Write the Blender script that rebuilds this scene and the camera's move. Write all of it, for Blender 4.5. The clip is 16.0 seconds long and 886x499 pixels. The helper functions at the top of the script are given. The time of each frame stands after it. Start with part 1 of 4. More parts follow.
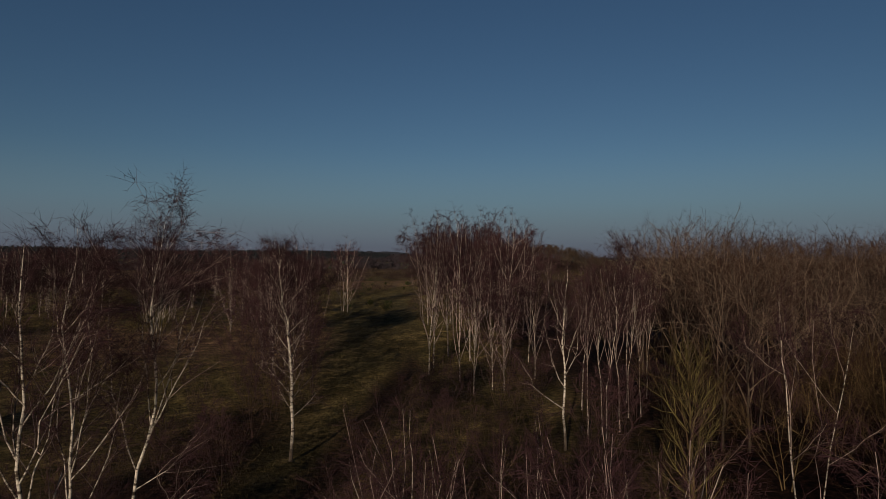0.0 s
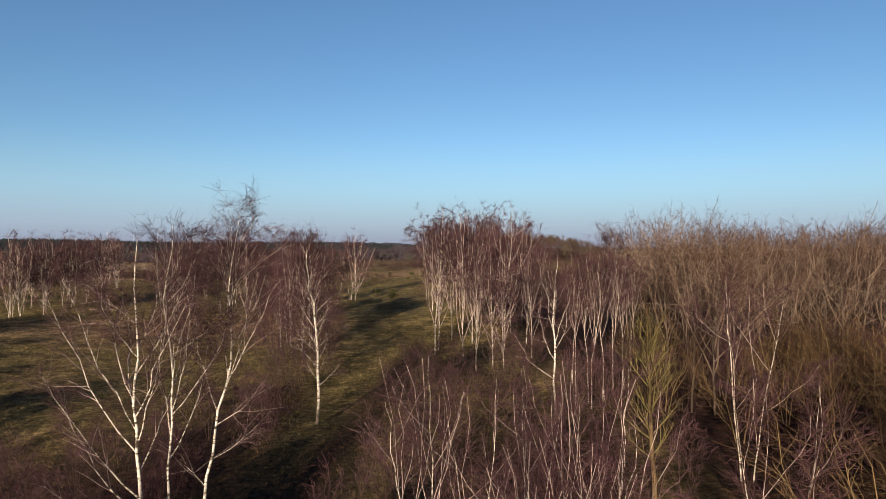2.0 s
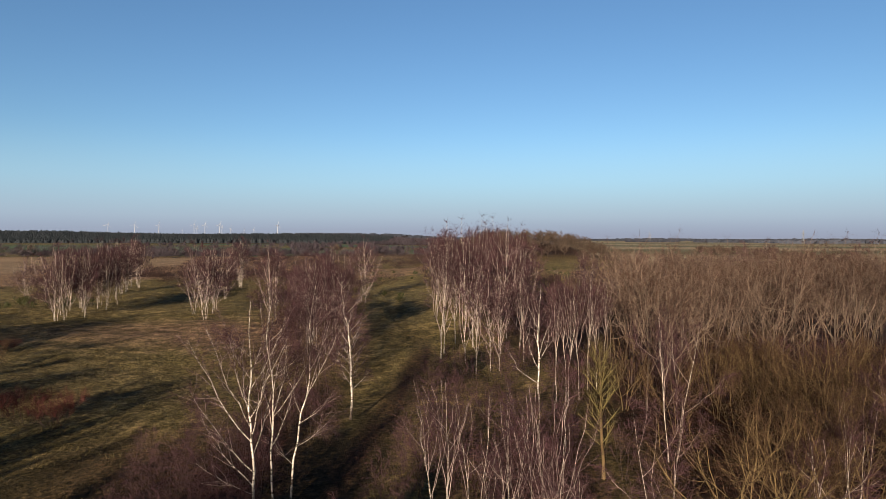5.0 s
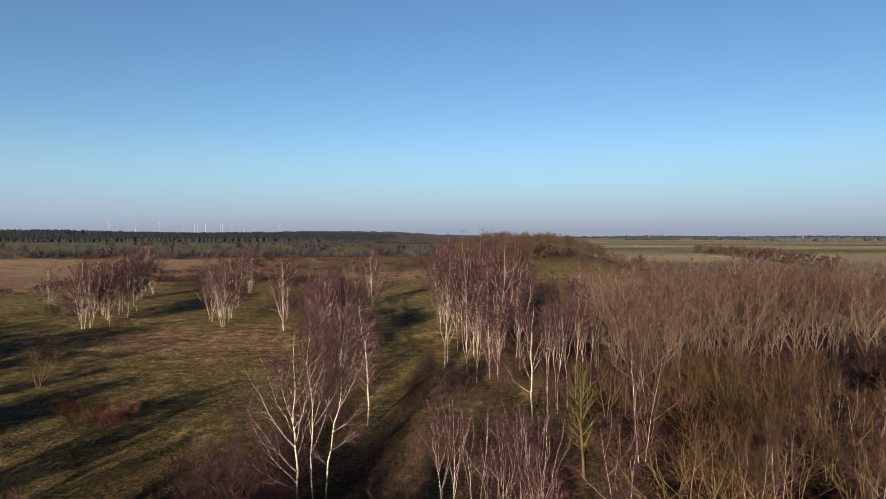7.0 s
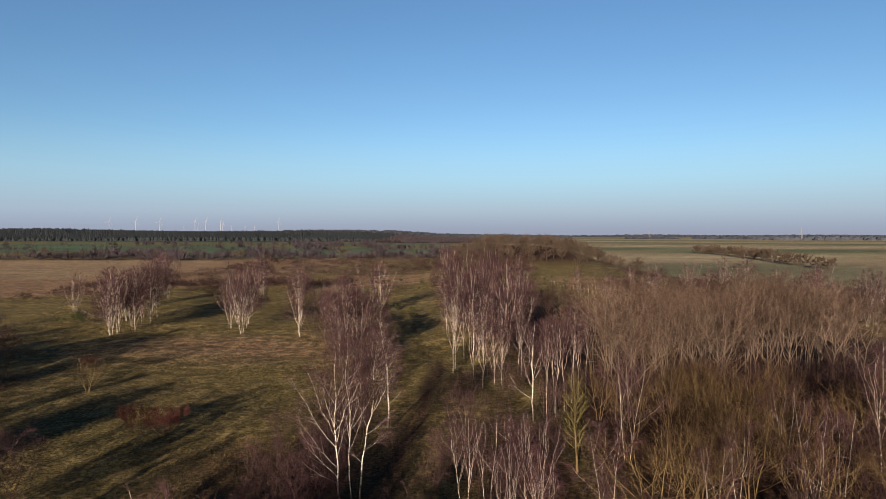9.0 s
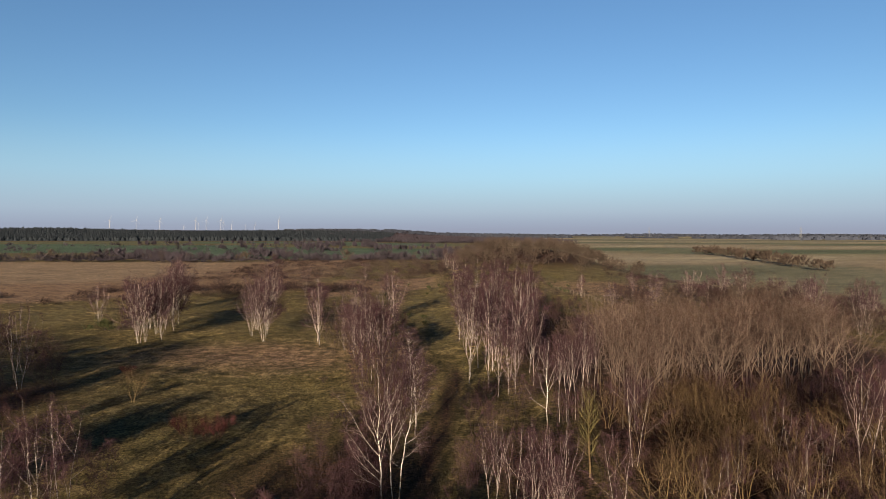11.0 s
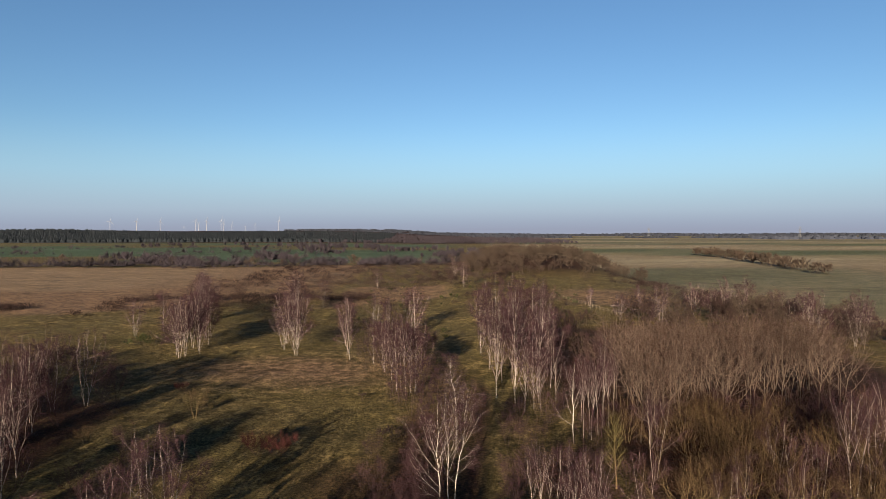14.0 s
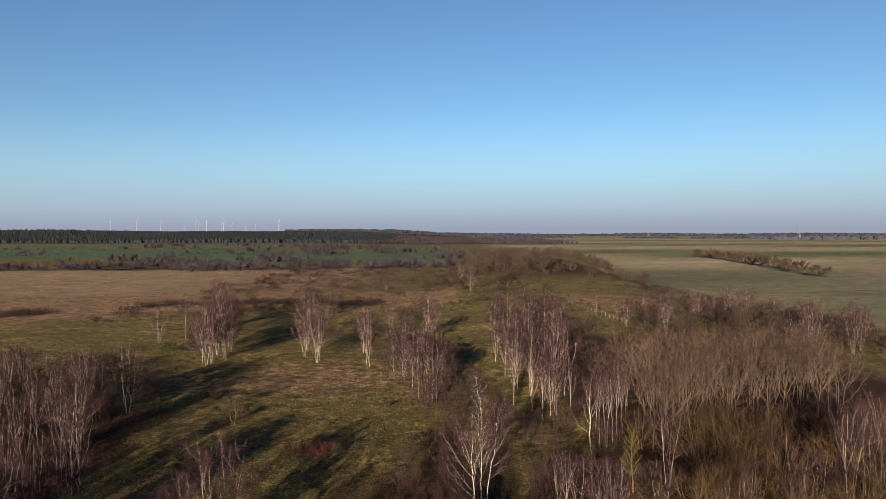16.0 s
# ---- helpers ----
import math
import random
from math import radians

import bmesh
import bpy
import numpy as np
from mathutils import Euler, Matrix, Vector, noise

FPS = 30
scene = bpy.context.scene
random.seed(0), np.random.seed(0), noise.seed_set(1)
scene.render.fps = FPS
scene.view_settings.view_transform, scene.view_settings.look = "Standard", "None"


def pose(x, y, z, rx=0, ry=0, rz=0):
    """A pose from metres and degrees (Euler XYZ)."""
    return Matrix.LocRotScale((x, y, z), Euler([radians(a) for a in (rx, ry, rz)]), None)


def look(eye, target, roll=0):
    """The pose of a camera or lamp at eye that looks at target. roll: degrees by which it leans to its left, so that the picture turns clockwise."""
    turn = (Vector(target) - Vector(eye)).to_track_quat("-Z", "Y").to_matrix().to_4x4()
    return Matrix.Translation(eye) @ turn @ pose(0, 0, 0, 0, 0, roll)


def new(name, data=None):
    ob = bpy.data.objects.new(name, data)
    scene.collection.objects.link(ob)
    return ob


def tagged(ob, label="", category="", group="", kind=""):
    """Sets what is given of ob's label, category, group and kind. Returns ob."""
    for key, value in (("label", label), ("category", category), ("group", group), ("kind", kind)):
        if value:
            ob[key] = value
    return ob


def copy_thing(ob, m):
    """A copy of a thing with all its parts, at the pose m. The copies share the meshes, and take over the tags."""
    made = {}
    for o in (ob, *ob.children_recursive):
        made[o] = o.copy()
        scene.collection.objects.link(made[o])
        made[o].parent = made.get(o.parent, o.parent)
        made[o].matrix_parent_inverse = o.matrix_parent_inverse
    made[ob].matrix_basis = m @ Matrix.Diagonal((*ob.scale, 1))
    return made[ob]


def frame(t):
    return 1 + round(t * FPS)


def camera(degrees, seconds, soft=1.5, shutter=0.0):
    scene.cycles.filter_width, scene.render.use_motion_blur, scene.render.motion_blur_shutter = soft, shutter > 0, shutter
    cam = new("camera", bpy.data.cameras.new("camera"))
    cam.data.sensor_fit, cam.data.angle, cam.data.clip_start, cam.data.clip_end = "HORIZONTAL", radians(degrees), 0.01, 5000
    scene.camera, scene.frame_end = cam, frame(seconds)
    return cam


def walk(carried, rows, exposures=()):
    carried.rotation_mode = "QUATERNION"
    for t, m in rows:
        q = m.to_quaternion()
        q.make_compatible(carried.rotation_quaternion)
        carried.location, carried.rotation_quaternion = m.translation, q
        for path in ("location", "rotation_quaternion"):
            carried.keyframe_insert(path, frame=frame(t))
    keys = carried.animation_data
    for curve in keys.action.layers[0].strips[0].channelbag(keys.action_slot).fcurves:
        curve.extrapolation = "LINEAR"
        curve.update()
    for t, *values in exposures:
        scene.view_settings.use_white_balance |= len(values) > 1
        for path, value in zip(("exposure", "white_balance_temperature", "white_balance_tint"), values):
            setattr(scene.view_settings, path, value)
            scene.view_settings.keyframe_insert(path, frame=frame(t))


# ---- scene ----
cam = camera(71.45, 16.0, soft=0.7)
PATH = [
    (0, (0.002, 0.001, 10.900), (-0.014, 10.001, 10.988), 0.41),
    (0.5, (-0.104, -1.035, 10.869), (-0.134, 8.964, 10.919), 0.44),
    (1, (-0.158, -2.138, 10.842), (-0.187, 7.862, 10.854), 0.44),
    (1.5, (-0.169, -3.364, 10.813), (-0.205, 6.636, 10.792), 0.32),
    (2, (-0.179, -4.715, 10.855), (-0.231, 5.285, 10.795), 0.18),
    (2.5, (-0.221, -6.170, 11.084), (-0.286, 3.830, 10.987), 0.18),
    (3, (-0.304, -7.746, 11.503), (-0.373, 2.253, 11.381), 0.20),
    (3.5, (-0.409, -9.404, 12.052), (-0.472, 0.595, 11.904), 0.18),
    (4, (-0.522, -11.056, 12.683), (-0.577, -1.057, 12.510), 0.18),
    (6.5, (-0.854, -19.053, 16.089), (-0.913, -9.057, 15.836), 0.03),
    (7, (-1.001, -20.853, 16.751), (-1.060, -10.856, 16.493), 0.01),
    (7.5, (-1.182, -22.661, 17.404), (-1.243, -12.665, 17.137), 0.01),
    (8, (-1.408, -24.463, 18.024), (-1.467, -14.467, 17.752), 0.03),
    (10.5, (-3.815, -32.101, 21.369), (-3.867, -22.105, 21.063), 0.07),
    (11, (-4.518, -33.419, 22.088), (-4.568, -23.424, 21.780), 0.08),
    (11.5, (-5.226, -34.724, 22.786), (-5.271, -24.728, 22.476), 0.08),
    (12, (-5.916, -36.053, 23.523), (-5.960, -26.058, 23.210), 0.07),
    (12.5, (-6.622, -37.410, 24.313), (-6.667, -27.415, 23.999), 0.04),
    (13, (-7.385, -38.726, 25.106), (-7.429, -28.732, 24.786), -0.00),
    (13.5, (-8.191, -40.012, 25.857), (-8.233, -30.018, 25.535), -0.03),
    (14, (-9.030, -41.339, 26.560), (-9.070, -31.344, 26.239), -0.07),
    (14.5, (-9.892, -42.715, 27.256), (-9.930, -32.720, 26.933), -0.07),
    (15, (-10.749, -44.120, 27.980), (-10.786, -34.125, 27.656), -0.08),
    (15.5, (-11.604, -45.538, 28.714), (-11.638, -35.544, 28.387), -0.08),
    (16, (-12.471, -46.961, 29.425), (-12.503, -36.967, 29.097), -0.07),
]
FADE = [(0.0, -1.9), (0.5, -0.78), (1.0, -0.05), (1.5, 0.0), (16.0, 0.0)]
EXPOSURE, KELVIN, TINT = 2.45, 5700, 7
walk(cam, [(t, look(eye, target, roll)) for t, eye, target, roll in PATH], [(t, EXPOSURE + stops, KELVIN, TINT) for t, stops in FADE])

# ---- light: low winter sun behind and to the left of the flight ----
SUN_HEIGHT, SUN_ROUND = 13.5, 195.0
world = bpy.data.worlds.new("world")
scene.world = world
world.use_nodes = True
wn = world.node_tree
sky = wn.nodes.new("ShaderNodeTexSky")
sky.sky_type = "NISHITA"
sky.sun_disc = False
sky.sun_elevation, sky.sun_rotation = radians(SUN_HEIGHT), radians(SUN_ROUND)
sky.altitude, sky.air_density, sky.dust_density, sky.ozone_density = 50, 1.0, 0.1, 2.8
# the lavender haze low over the plain, all round
where = wn.nodes.new("ShaderNodeTexCoord")
parts = wn.nodes.new("ShaderNodeSeparateXYZ")
wn.links.new(where.outputs["Generated"], parts.inputs["Vector"])
low = wn.nodes.new("ShaderNodeValToRGB")
low.color_ramp.interpolation = "EASE"
low.color_ramp.elements[0].color, low.color_ramp.elements[0].position = (0.97, 0.97, 0.97, 1), 0.0
low.color_ramp.elements[1].color, low.color_ramp.elements[1].position = (0, 0, 0, 1), 0.17
veil = wn.nodes.new("ShaderNodeValToRGB")
veil.color_ramp.elements[0].color, veil.color_ramp.elements[0].position = (0.30, 0.30, 0.355, 1), 0.0
veil.color_ramp.elements[1].color, veil.color_ramp.elements[1].position = (0.36, 0.48, 0.57, 1), 0.085
middle = veil.color_ramp.elements.new(0.03)
middle.color = (0.36, 0.40, 0.46, 1)
wn.links.new(parts.outputs["Z"], veil.inputs["Fac"])
bright = wn.nodes.new("ShaderNodeVectorMath")
bright.operation = "SCALE"
bright.inputs["Scale"].default_value = 10.0
wn.links.new(veil.outputs["Color"], bright.inputs[0])
wn.links.new(parts.outputs["Z"], low.inputs["Fac"])
haze = wn.nodes.new("ShaderNodeMix")
haze.data_type = "RGBA"
wn.links.new(bright.outputs["Vector"], haze.inputs["B"])
wn.links.new(low.outputs["Color"], haze.inputs["Factor"])
wn.links.new(sky.outputs["Color"], haze.inputs["A"])
wn.links.new(haze.outputs["Result"], wn.nodes["Background"].inputs["Color"])
wn.nodes["Background"].inputs["Strength"].default_value = 0.0209
sun = new("sun", bpy.data.lights.new("sun", "SUN"))
sun.data.energy, sun.data.angle, sun.data.color = 5.0, radians(0.6), (1.0, 0.74, 0.48)
sx, sy = math.sin(radians(SUN_ROUND)), math.cos(radians(SUN_ROUND))
sun.matrix_world = look((sx * 100, sy * 100, 100 * math.tan(radians(SUN_HEIGHT))), (0, 0, 0))


# ---- materials ----
def material(name, rough=0.85):
    m = bpy.data.materials.new(name)
    m.use_nodes = True
    b = m.node_tree.nodes["Principled BSDF"]
    b.inputs["Roughness"].default_value = rough
    b.inputs["Specular IOR Level"].default_value = 0.06
    return m, m.node_tree, b


def node(nt, kind, **values):
    n = nt.nodes.new(kind)
    for k, v in values.items():
        n.inputs[k.replace("_", " ")].default_value = v
    return n


def ramp(nt, source, *stops):
    r = nt.nodes.new("ShaderNodeValToRGB")
    e = r.color_ramp.elements
    while len(e) < len(stops):
        e.new(0.5)
    for el, (p, c) in zip(e, stops):
        el.position, el.color = p, (*c, 1) if len(c) == 3 else c
    nt.links.new(source, r.inputs["Fac"])
    return r.outputs["Color"]


def mix(nt, fac, a, b, how="MIX"):
    m = nt.nodes.new("ShaderNodeMix")
    m.data_type, m.blend_type = "RGBA", how
    for value, socket in ((fac, m.inputs["Factor"]), (a, m.inputs["A"]), (b, m.inputs["B"])):
        if isinstance(value, (int, float)):
            socket.default_value = value
        elif isinstance(value, tuple):
            socket.default_value = (*value, 1)
        else:
            nt.links.new(value, socket)
    return m.outputs["Result"]


def coords(nt, stretch=(1, 1, 1), kind="Object"):
    c = nt.nodes.new("ShaderNodeTexCoord")
    mp = nt.nodes.new("ShaderNodeMapping")
    mp.inputs["Scale"].default_value = stretch
    nt.links.new(c.outputs[kind], mp.inputs["Vector"])
    return mp.outputs["Vector"]


def fuzz(nt, vector, scale, detail=4.0, rough=0.6):
    n = node(nt, "ShaderNodeTexNoise", Scale=scale, Detail=detail, Roughness=rough)
    nt.links.new(vector, n.inputs["Vector"])
    return n.outputs["Fac"]


def bump(nt, b, height, strength, distance):
    n = node(nt, "ShaderNodeBump", Strength=strength, Distance=distance)
    nt.links.new(height, n.inputs["Height"])
    nt.links.new(n.outputs["Normal"], b.inputs["Normal"])


def per_object(nt, colour, spread):
    """The colour, lighter or darker from thing to thing."""
    info = nt.nodes.new("ShaderNodeObjectInfo")
    r = ramp(nt, info.outputs["Random"], (0.0, (1 - spread,) * 3), (1.0, (1 + spread,) * 3))
    return mix(nt, 1.0, colour, r, "MULTIPLY")


def birch_bark(name, white, base_dark):
    m, nt, b = material(name, 0.7)
    flat = coords(nt, (1.0, 1.0, 7.0))
    lent = ramp(nt, fuzz(nt, coords(nt, (1.0, 1.0, 2.4)), 3.2, 5, 0.72), (0.42, (0.08, 0.065, 0.055)), (0.52, (1, 1, 1)))
    tone = ramp(nt, fuzz(nt, coords(nt), 1.3, 5), (0.3, tuple(0.75 * v for v in white)), (0.7, white))
    col = mix(nt, 1.0, tone, lent, "MULTIPLY")
    if base_dark:
        sep = nt.nodes.new("ShaderNodeSeparateXYZ")
        nt.links.new(coords(nt), sep.inputs["Vector"])
        rough = nt.nodes.new("ShaderNodeMath")
        rough.operation = "MULTIPLY_ADD"
        nt.links.new(fuzz(nt, coords(nt, (1, 1, 0.6)), 3.5, 5), rough.inputs[0])
        nt.links.new(sep.outputs["Z"], rough.inputs[2])
        rough.inputs[1].default_value = 2.2
        scaled = nt.nodes.new("ShaderNodeMath")
        scaled.operation = "MULTIPLY"
        nt.links.new(rough.outputs[0], scaled.inputs[0])
        scaled.inputs[1].default_value = 0.14
        cracks = ramp(nt, scaled.outputs[0], (0.2, (1, 1, 1)), (0.42, (0, 0, 0)))
        col = mix(nt, cracks, col, (0.040, 0.032, 0.026))
    nt.links.new(per_object(nt, col, 0.12), b.inputs["Base Color"])
    bump(nt, b, fuzz(nt, flat, 5.0, 4), 0.4, 0.01)
    return m


def wood(name, dark, light, spread=0.2, scale=2.0):
    m, nt, b = material(name, 0.85)
    v = coords(nt, (1, 1, 0.5))
    col = ramp(nt, fuzz(nt, v, scale, 5), (0.3, dark), (0.7, light))
    nt.links.new(per_object(nt, col, spread), b.inputs["Base Color"])
    bump(nt, b, fuzz(nt, v, 9.0, 3), 0.4, 0.01)
    return m


BIRCH = birch_bark("birch_bark", (0.2850, 0.2620, 0.2310), True)
BIRCH_LIMB = birch_bark("birch_limb_bark", (0.2050, 0.1830, 0.1610), False)
BIRCH_PALE = wood("birch_pale_branch", (0.0820, 0.0640, 0.0595), (0.1700, 0.1390, 0.1280))
BIRCH_BRANCH = wood("birch_branch", (0.0360, 0.0235, 0.0215), (0.0820, 0.0600, 0.0550))
SAPLING = wood("sapling_bark", (0.0120, 0.0068, 0.0066), (0.0290, 0.0185, 0.0175))
BIRCH_TWIG = wood("birch_twig", (0.0119, 0.0058, 0.0069), (0.0261, 0.0129, 0.0155))
OAK = wood("pole_bark", (0.0370, 0.0268, 0.0208), (0.0820, 0.0612, 0.0470))
OAK_TRUNK = wood("trunk_bark", (0.0230, 0.0175, 0.0140), (0.0560, 0.0440, 0.0350))
OAK_TWIG = wood("pole_twig", (0.0125, 0.0068, 0.0053), (0.0275, 0.0152, 0.0118))
MOSSY = wood("mossy_bark", (0.0360, 0.0290, 0.0115), (0.0880, 0.0730, 0.0280))
MOSSY_TWIG = wood("mossy_twig", (0.0150, 0.0116, 0.0048), (0.0330, 0.0260, 0.0105))
KNOLL_TWIG = wood("knoll_twig", (0.0174, 0.0127, 0.0098), (0.0375, 0.0278, 0.0212))
WILLOW = wood("willow_bark", (0.0300, 0.0208, 0.0105), (0.0750, 0.0535, 0.0255))
WILLOW_TWIG = wood("willow_twig", (0.0110, 0.0062, 0.0040), (0.0260, 0.0150, 0.0082))
SHRUB = wood("shrub_bark", (0.0193, 0.0137, 0.0106), (0.0425, 0.0310, 0.0223))
SHRUB_TWIG = wood("shrub_twig", (0.0098, 0.0059, 0.0055), (0.0213, 0.0133, 0.0114))
RED_TWIG = wood("red_twig", (0.0159, 0.0051, 0.0046), (0.0327, 0.0107, 0.0090))
GREEN_TWIG = wood("broom_twig", (0.0100, 0.0114, 0.0045), (0.0242, 0.0255, 0.0091))
# ridge pines: needle green shifted to blue, with the distance haze painted in
HAZED_PINE = wood("hazed_pine_needles", (0.0072, 0.0090, 0.0110), (0.0118, 0.0145, 0.0172), 0.3, 0.05)
# brown far woods and hedges, tinted lavender in the colour to imitate haze
HAZED_WOOD = wood("hazed_far_wood", (0.0140, 0.0117, 0.0151), (0.0315, 0.0263, 0.0320), 0.3, 0.02)
# farthest trees: the blue-grey of aerial haze is put into the base colour
HAZED_DISTANT = wood("hazed_distant_wood", (0.0150, 0.0170, 0.0240), (0.0210, 0.0235, 0.0315), 0.2, 0.004)
# turbine white, dulled to grey in the colour as haze would fade it
HAZED_WHITE_STEEL = wood("hazed_white_steel", (0.1515, 0.1566, 0.1666), (0.1818, 0.1818, 0.1919), 0.02)
GREY_STEEL = wood("grey_steel", (0.0649, 0.0685, 0.0722), (0.0866, 0.0902, 0.0938), 0.02)
POST = wood("fence_wood", (0.0672, 0.0523, 0.0373), (0.1492, 0.1193, 0.0896))


# ---- the ground ----
def step(a, b, v):
    k = np.clip((v - a) / (b - a), 0, 1)
    return k * k * (3 - 2 * k)


def wave(x, y, size, seed):
    """Smooth unevenness between about -1 and 1."""
    r = np.random.default_rng(seed)
    out = 0 * x
    for k in range(7):
        a, p = r.uniform(0, 2 * np.pi), r.uniform(0, 2 * np.pi)
        s = size * r.uniform(0.6, 1.6)
        out = out + np.sin((x * np.cos(a) + y * np.sin(a)) * 2 * np.pi / s + p + 0.8 * np.sin((x * np.sin(a) - y * np.cos(a)) * 4.0 / s))
    return out / 4


def track_at(y):
    """The rutted track's middle."""
    return -9.2 + 0.115 * np.clip(y, -40, 55) - 0.105 * np.clip(y - 60, 0, 130) + 0.35 * np.sin(y / 13.0)


def land(x, y):
    x, y = np.asarray(x, float), np.asarray(y, float)
    z = 0.3 + 10.5 * np.exp(-(((x - 50) / 44) ** 4) - ((y - 372) / 80) ** 2)
    z = z + 1.0 * step(2, 14, x) * (1 - step(60, 90, x)) * step(-20, 5, y) * (1 - step(60, 120, y))
    z = z + 1.2 * step(90, 130, y) * (1 - step(60, 110, x)) * step(0, 30, x) * (1 - step(200, 300, y))
    z = z + 2.6 * step(52, 98, y) * np.exp(-(((x - 6) / 20) ** 2)) * (1 - step(240, 330, y))
    z = z - 9.0 * np.maximum(step(70, 190, x + 0.12 * y - 12), step(400, 560, y)) * (1 - 0.35 * step(-60, -300, x))
    z = z - 2.5 * step(-90, -190, x) * (1 - step(330, 520, y))
    z = z + (22.0 + 9.0 * wave(x, y, 1500, 12)) * step(1500, 2300, y) * step(300, -500, x)
    near = 1 - step(150, 400, np.hypot(x, y))
    z = z + near * (0.35 * wave(x, y, 38, 3) + 0.10 * wave(x, y, 9, 4) + 0.04 * wave(x, y, 3.5, 5))
    side = np.abs(x - track_at(y))
    rut = np.exp(-(((side - 0.8) / 0.3) ** 2)) * step(-40, -25, y) * (1 - step(60, 80, y))
    return z - 0.16 * rut


def axis(fine, reach, spacing, growth, far):
    out = [0.0]
    s = spacing
    while out[-1] < far:
        if out[-1] > reach:
            s *= growth
        out.append(out[-1] + s)
    return np.array(out)


def smooth_noise(x, y, size, seed):
    return np.array([noise.noise((px / size + 17.3 * seed, py / size - 9.1 * seed, seed)) for px, py in zip(x, y)])


def build_ground():
    right = axis(1, 95, 1.5, 1.06, 4700)
    xs = np.concatenate([-right[:0:-1], right])
    ahead = axis(1, 125, 1.5, 1.018, 4850)
    back = axis(1, 70, 1.8, 1.10, 1500)
    ys = np.concatenate([-back[:0:-1], ahead])
    gx, gy = np.meshgrid(xs, ys)
    v = np.stack([gx, gy, land(gx, gy)], -1).reshape(-1, 3)
    nx, ny = len(xs), len(ys)
    i = (np.arange(ny - 1)[:, None] * nx + np.arange(nx - 1)).ravel()
    f = np.stack([i, i + 1, i + nx + 1, i + nx], -1)
    me = bpy.data.meshes.new("ground")
    me.from_pydata(v.tolist(), [], f.tolist())
    x, y = v[:, 0], v[:, 1]
    far = np.hypot(x, y)
    wob = 12 * wave(x, y, 90, 8)
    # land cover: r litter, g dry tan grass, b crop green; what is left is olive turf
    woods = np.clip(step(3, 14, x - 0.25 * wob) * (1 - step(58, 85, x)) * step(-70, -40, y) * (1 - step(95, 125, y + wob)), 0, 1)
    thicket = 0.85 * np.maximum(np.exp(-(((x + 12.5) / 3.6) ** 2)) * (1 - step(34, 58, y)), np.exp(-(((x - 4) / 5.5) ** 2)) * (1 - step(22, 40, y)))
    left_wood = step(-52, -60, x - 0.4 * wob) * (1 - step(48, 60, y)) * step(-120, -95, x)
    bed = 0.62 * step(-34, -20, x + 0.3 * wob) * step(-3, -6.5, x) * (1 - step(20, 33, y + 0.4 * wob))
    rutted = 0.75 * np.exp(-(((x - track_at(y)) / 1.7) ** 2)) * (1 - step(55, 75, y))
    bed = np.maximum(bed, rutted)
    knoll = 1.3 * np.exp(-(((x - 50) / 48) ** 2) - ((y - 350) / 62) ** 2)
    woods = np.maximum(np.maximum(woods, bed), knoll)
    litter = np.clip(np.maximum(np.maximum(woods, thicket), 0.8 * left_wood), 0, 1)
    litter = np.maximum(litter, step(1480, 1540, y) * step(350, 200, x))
    tan = 0.75 * np.exp(-(((x + 38) / 26) ** 2) - ((y - 73 - 0.3 * wob) / 14) ** 2)
    tan = np.maximum(tan, 0.9 * step(175, 200, y - 0.35 * x - 20 + wob) * (1 - step(405, 430, y + wob)) * step(-45, -75, x))
    tan = np.maximum(tan, 0.8 * step(170, 185, y + wob) * (1 - step(235, 245, y)) * step(-60, -45, x) * (1 - step(-15, 0, x)))
    tan = np.maximum(tan, 0.65 * step(150, 170, y + wob) * step(20, 40, x) * (1 - step(60, 90, x)) * (1 - step(200, 230, y)))
    crop = step(545, 560, y + 0.1 * x) * step(60, -60, x) * (1 - step(1380, 1500, y))
    band = np.sin((y + 0.3 * x) / 95.0) + 0.5 * np.sin((y - 0.5 * x) / 41.0 + 2)
    plain = step(60, 130, x) * step(120, 200, y)
    crop = np.clip(np.maximum(crop * (0.55 + 0.45 * np.sign(band + 0.5)), plain * (0.22 + 0.42 * step(-0.2, 0.5, -band))), 0, 1)
    tan = np.maximum(tan, plain * 0.95 * step(0.9, -0.5, np.sin((y + 0.8 * x) / 160.0) + 0.4 * np.sin((y - 0.2 * x) / 57.0)))
    pale = np.clip(plain * (0.34 + 0.30 * band) + 0.25 * step(-100, -200, x) * step(230, 260, y) * (1 - step(400, 430, y)), 0, 0.8)
    col = np.stack([litter, np.clip(tan, 0, 1), crop, pale], -1)
    attr = me.color_attributes.new("cover", "FLOAT_COLOR", "POINT")
    attr.data.foreach_set("color", col.ravel())
    me.polygons.foreach_set("use_smooth", np.ones(len(me.polygons), bool))
    m, nt, b = material("ground", 0.95)
    cover = nt.nodes.new("ShaderNodeVertexColor")
    cover.layer_name = "cover"
    sep = nt.nodes.new("ShaderNodeSeparateColor")
    nt.links.new(cover.outputs["Color"], sep.inputs["Color"])
    v3 = coords(nt)
    streak = coords(nt, (1.0, 0.45, 1.0))
    big, mid, fine = fuzz(nt, v3, 0.06, 4), fuzz(nt, v3, 0.55, 6, 0.75), fuzz(nt, v3, 3.0, 5, 0.75)
    turf = ramp(nt, mid, (0.36, (0.0200, 0.0150, 0.0060)), (0.5, (0.0560, 0.0425, 0.0160)), (0.62, (0.1260, 0.0950, 0.0400)))
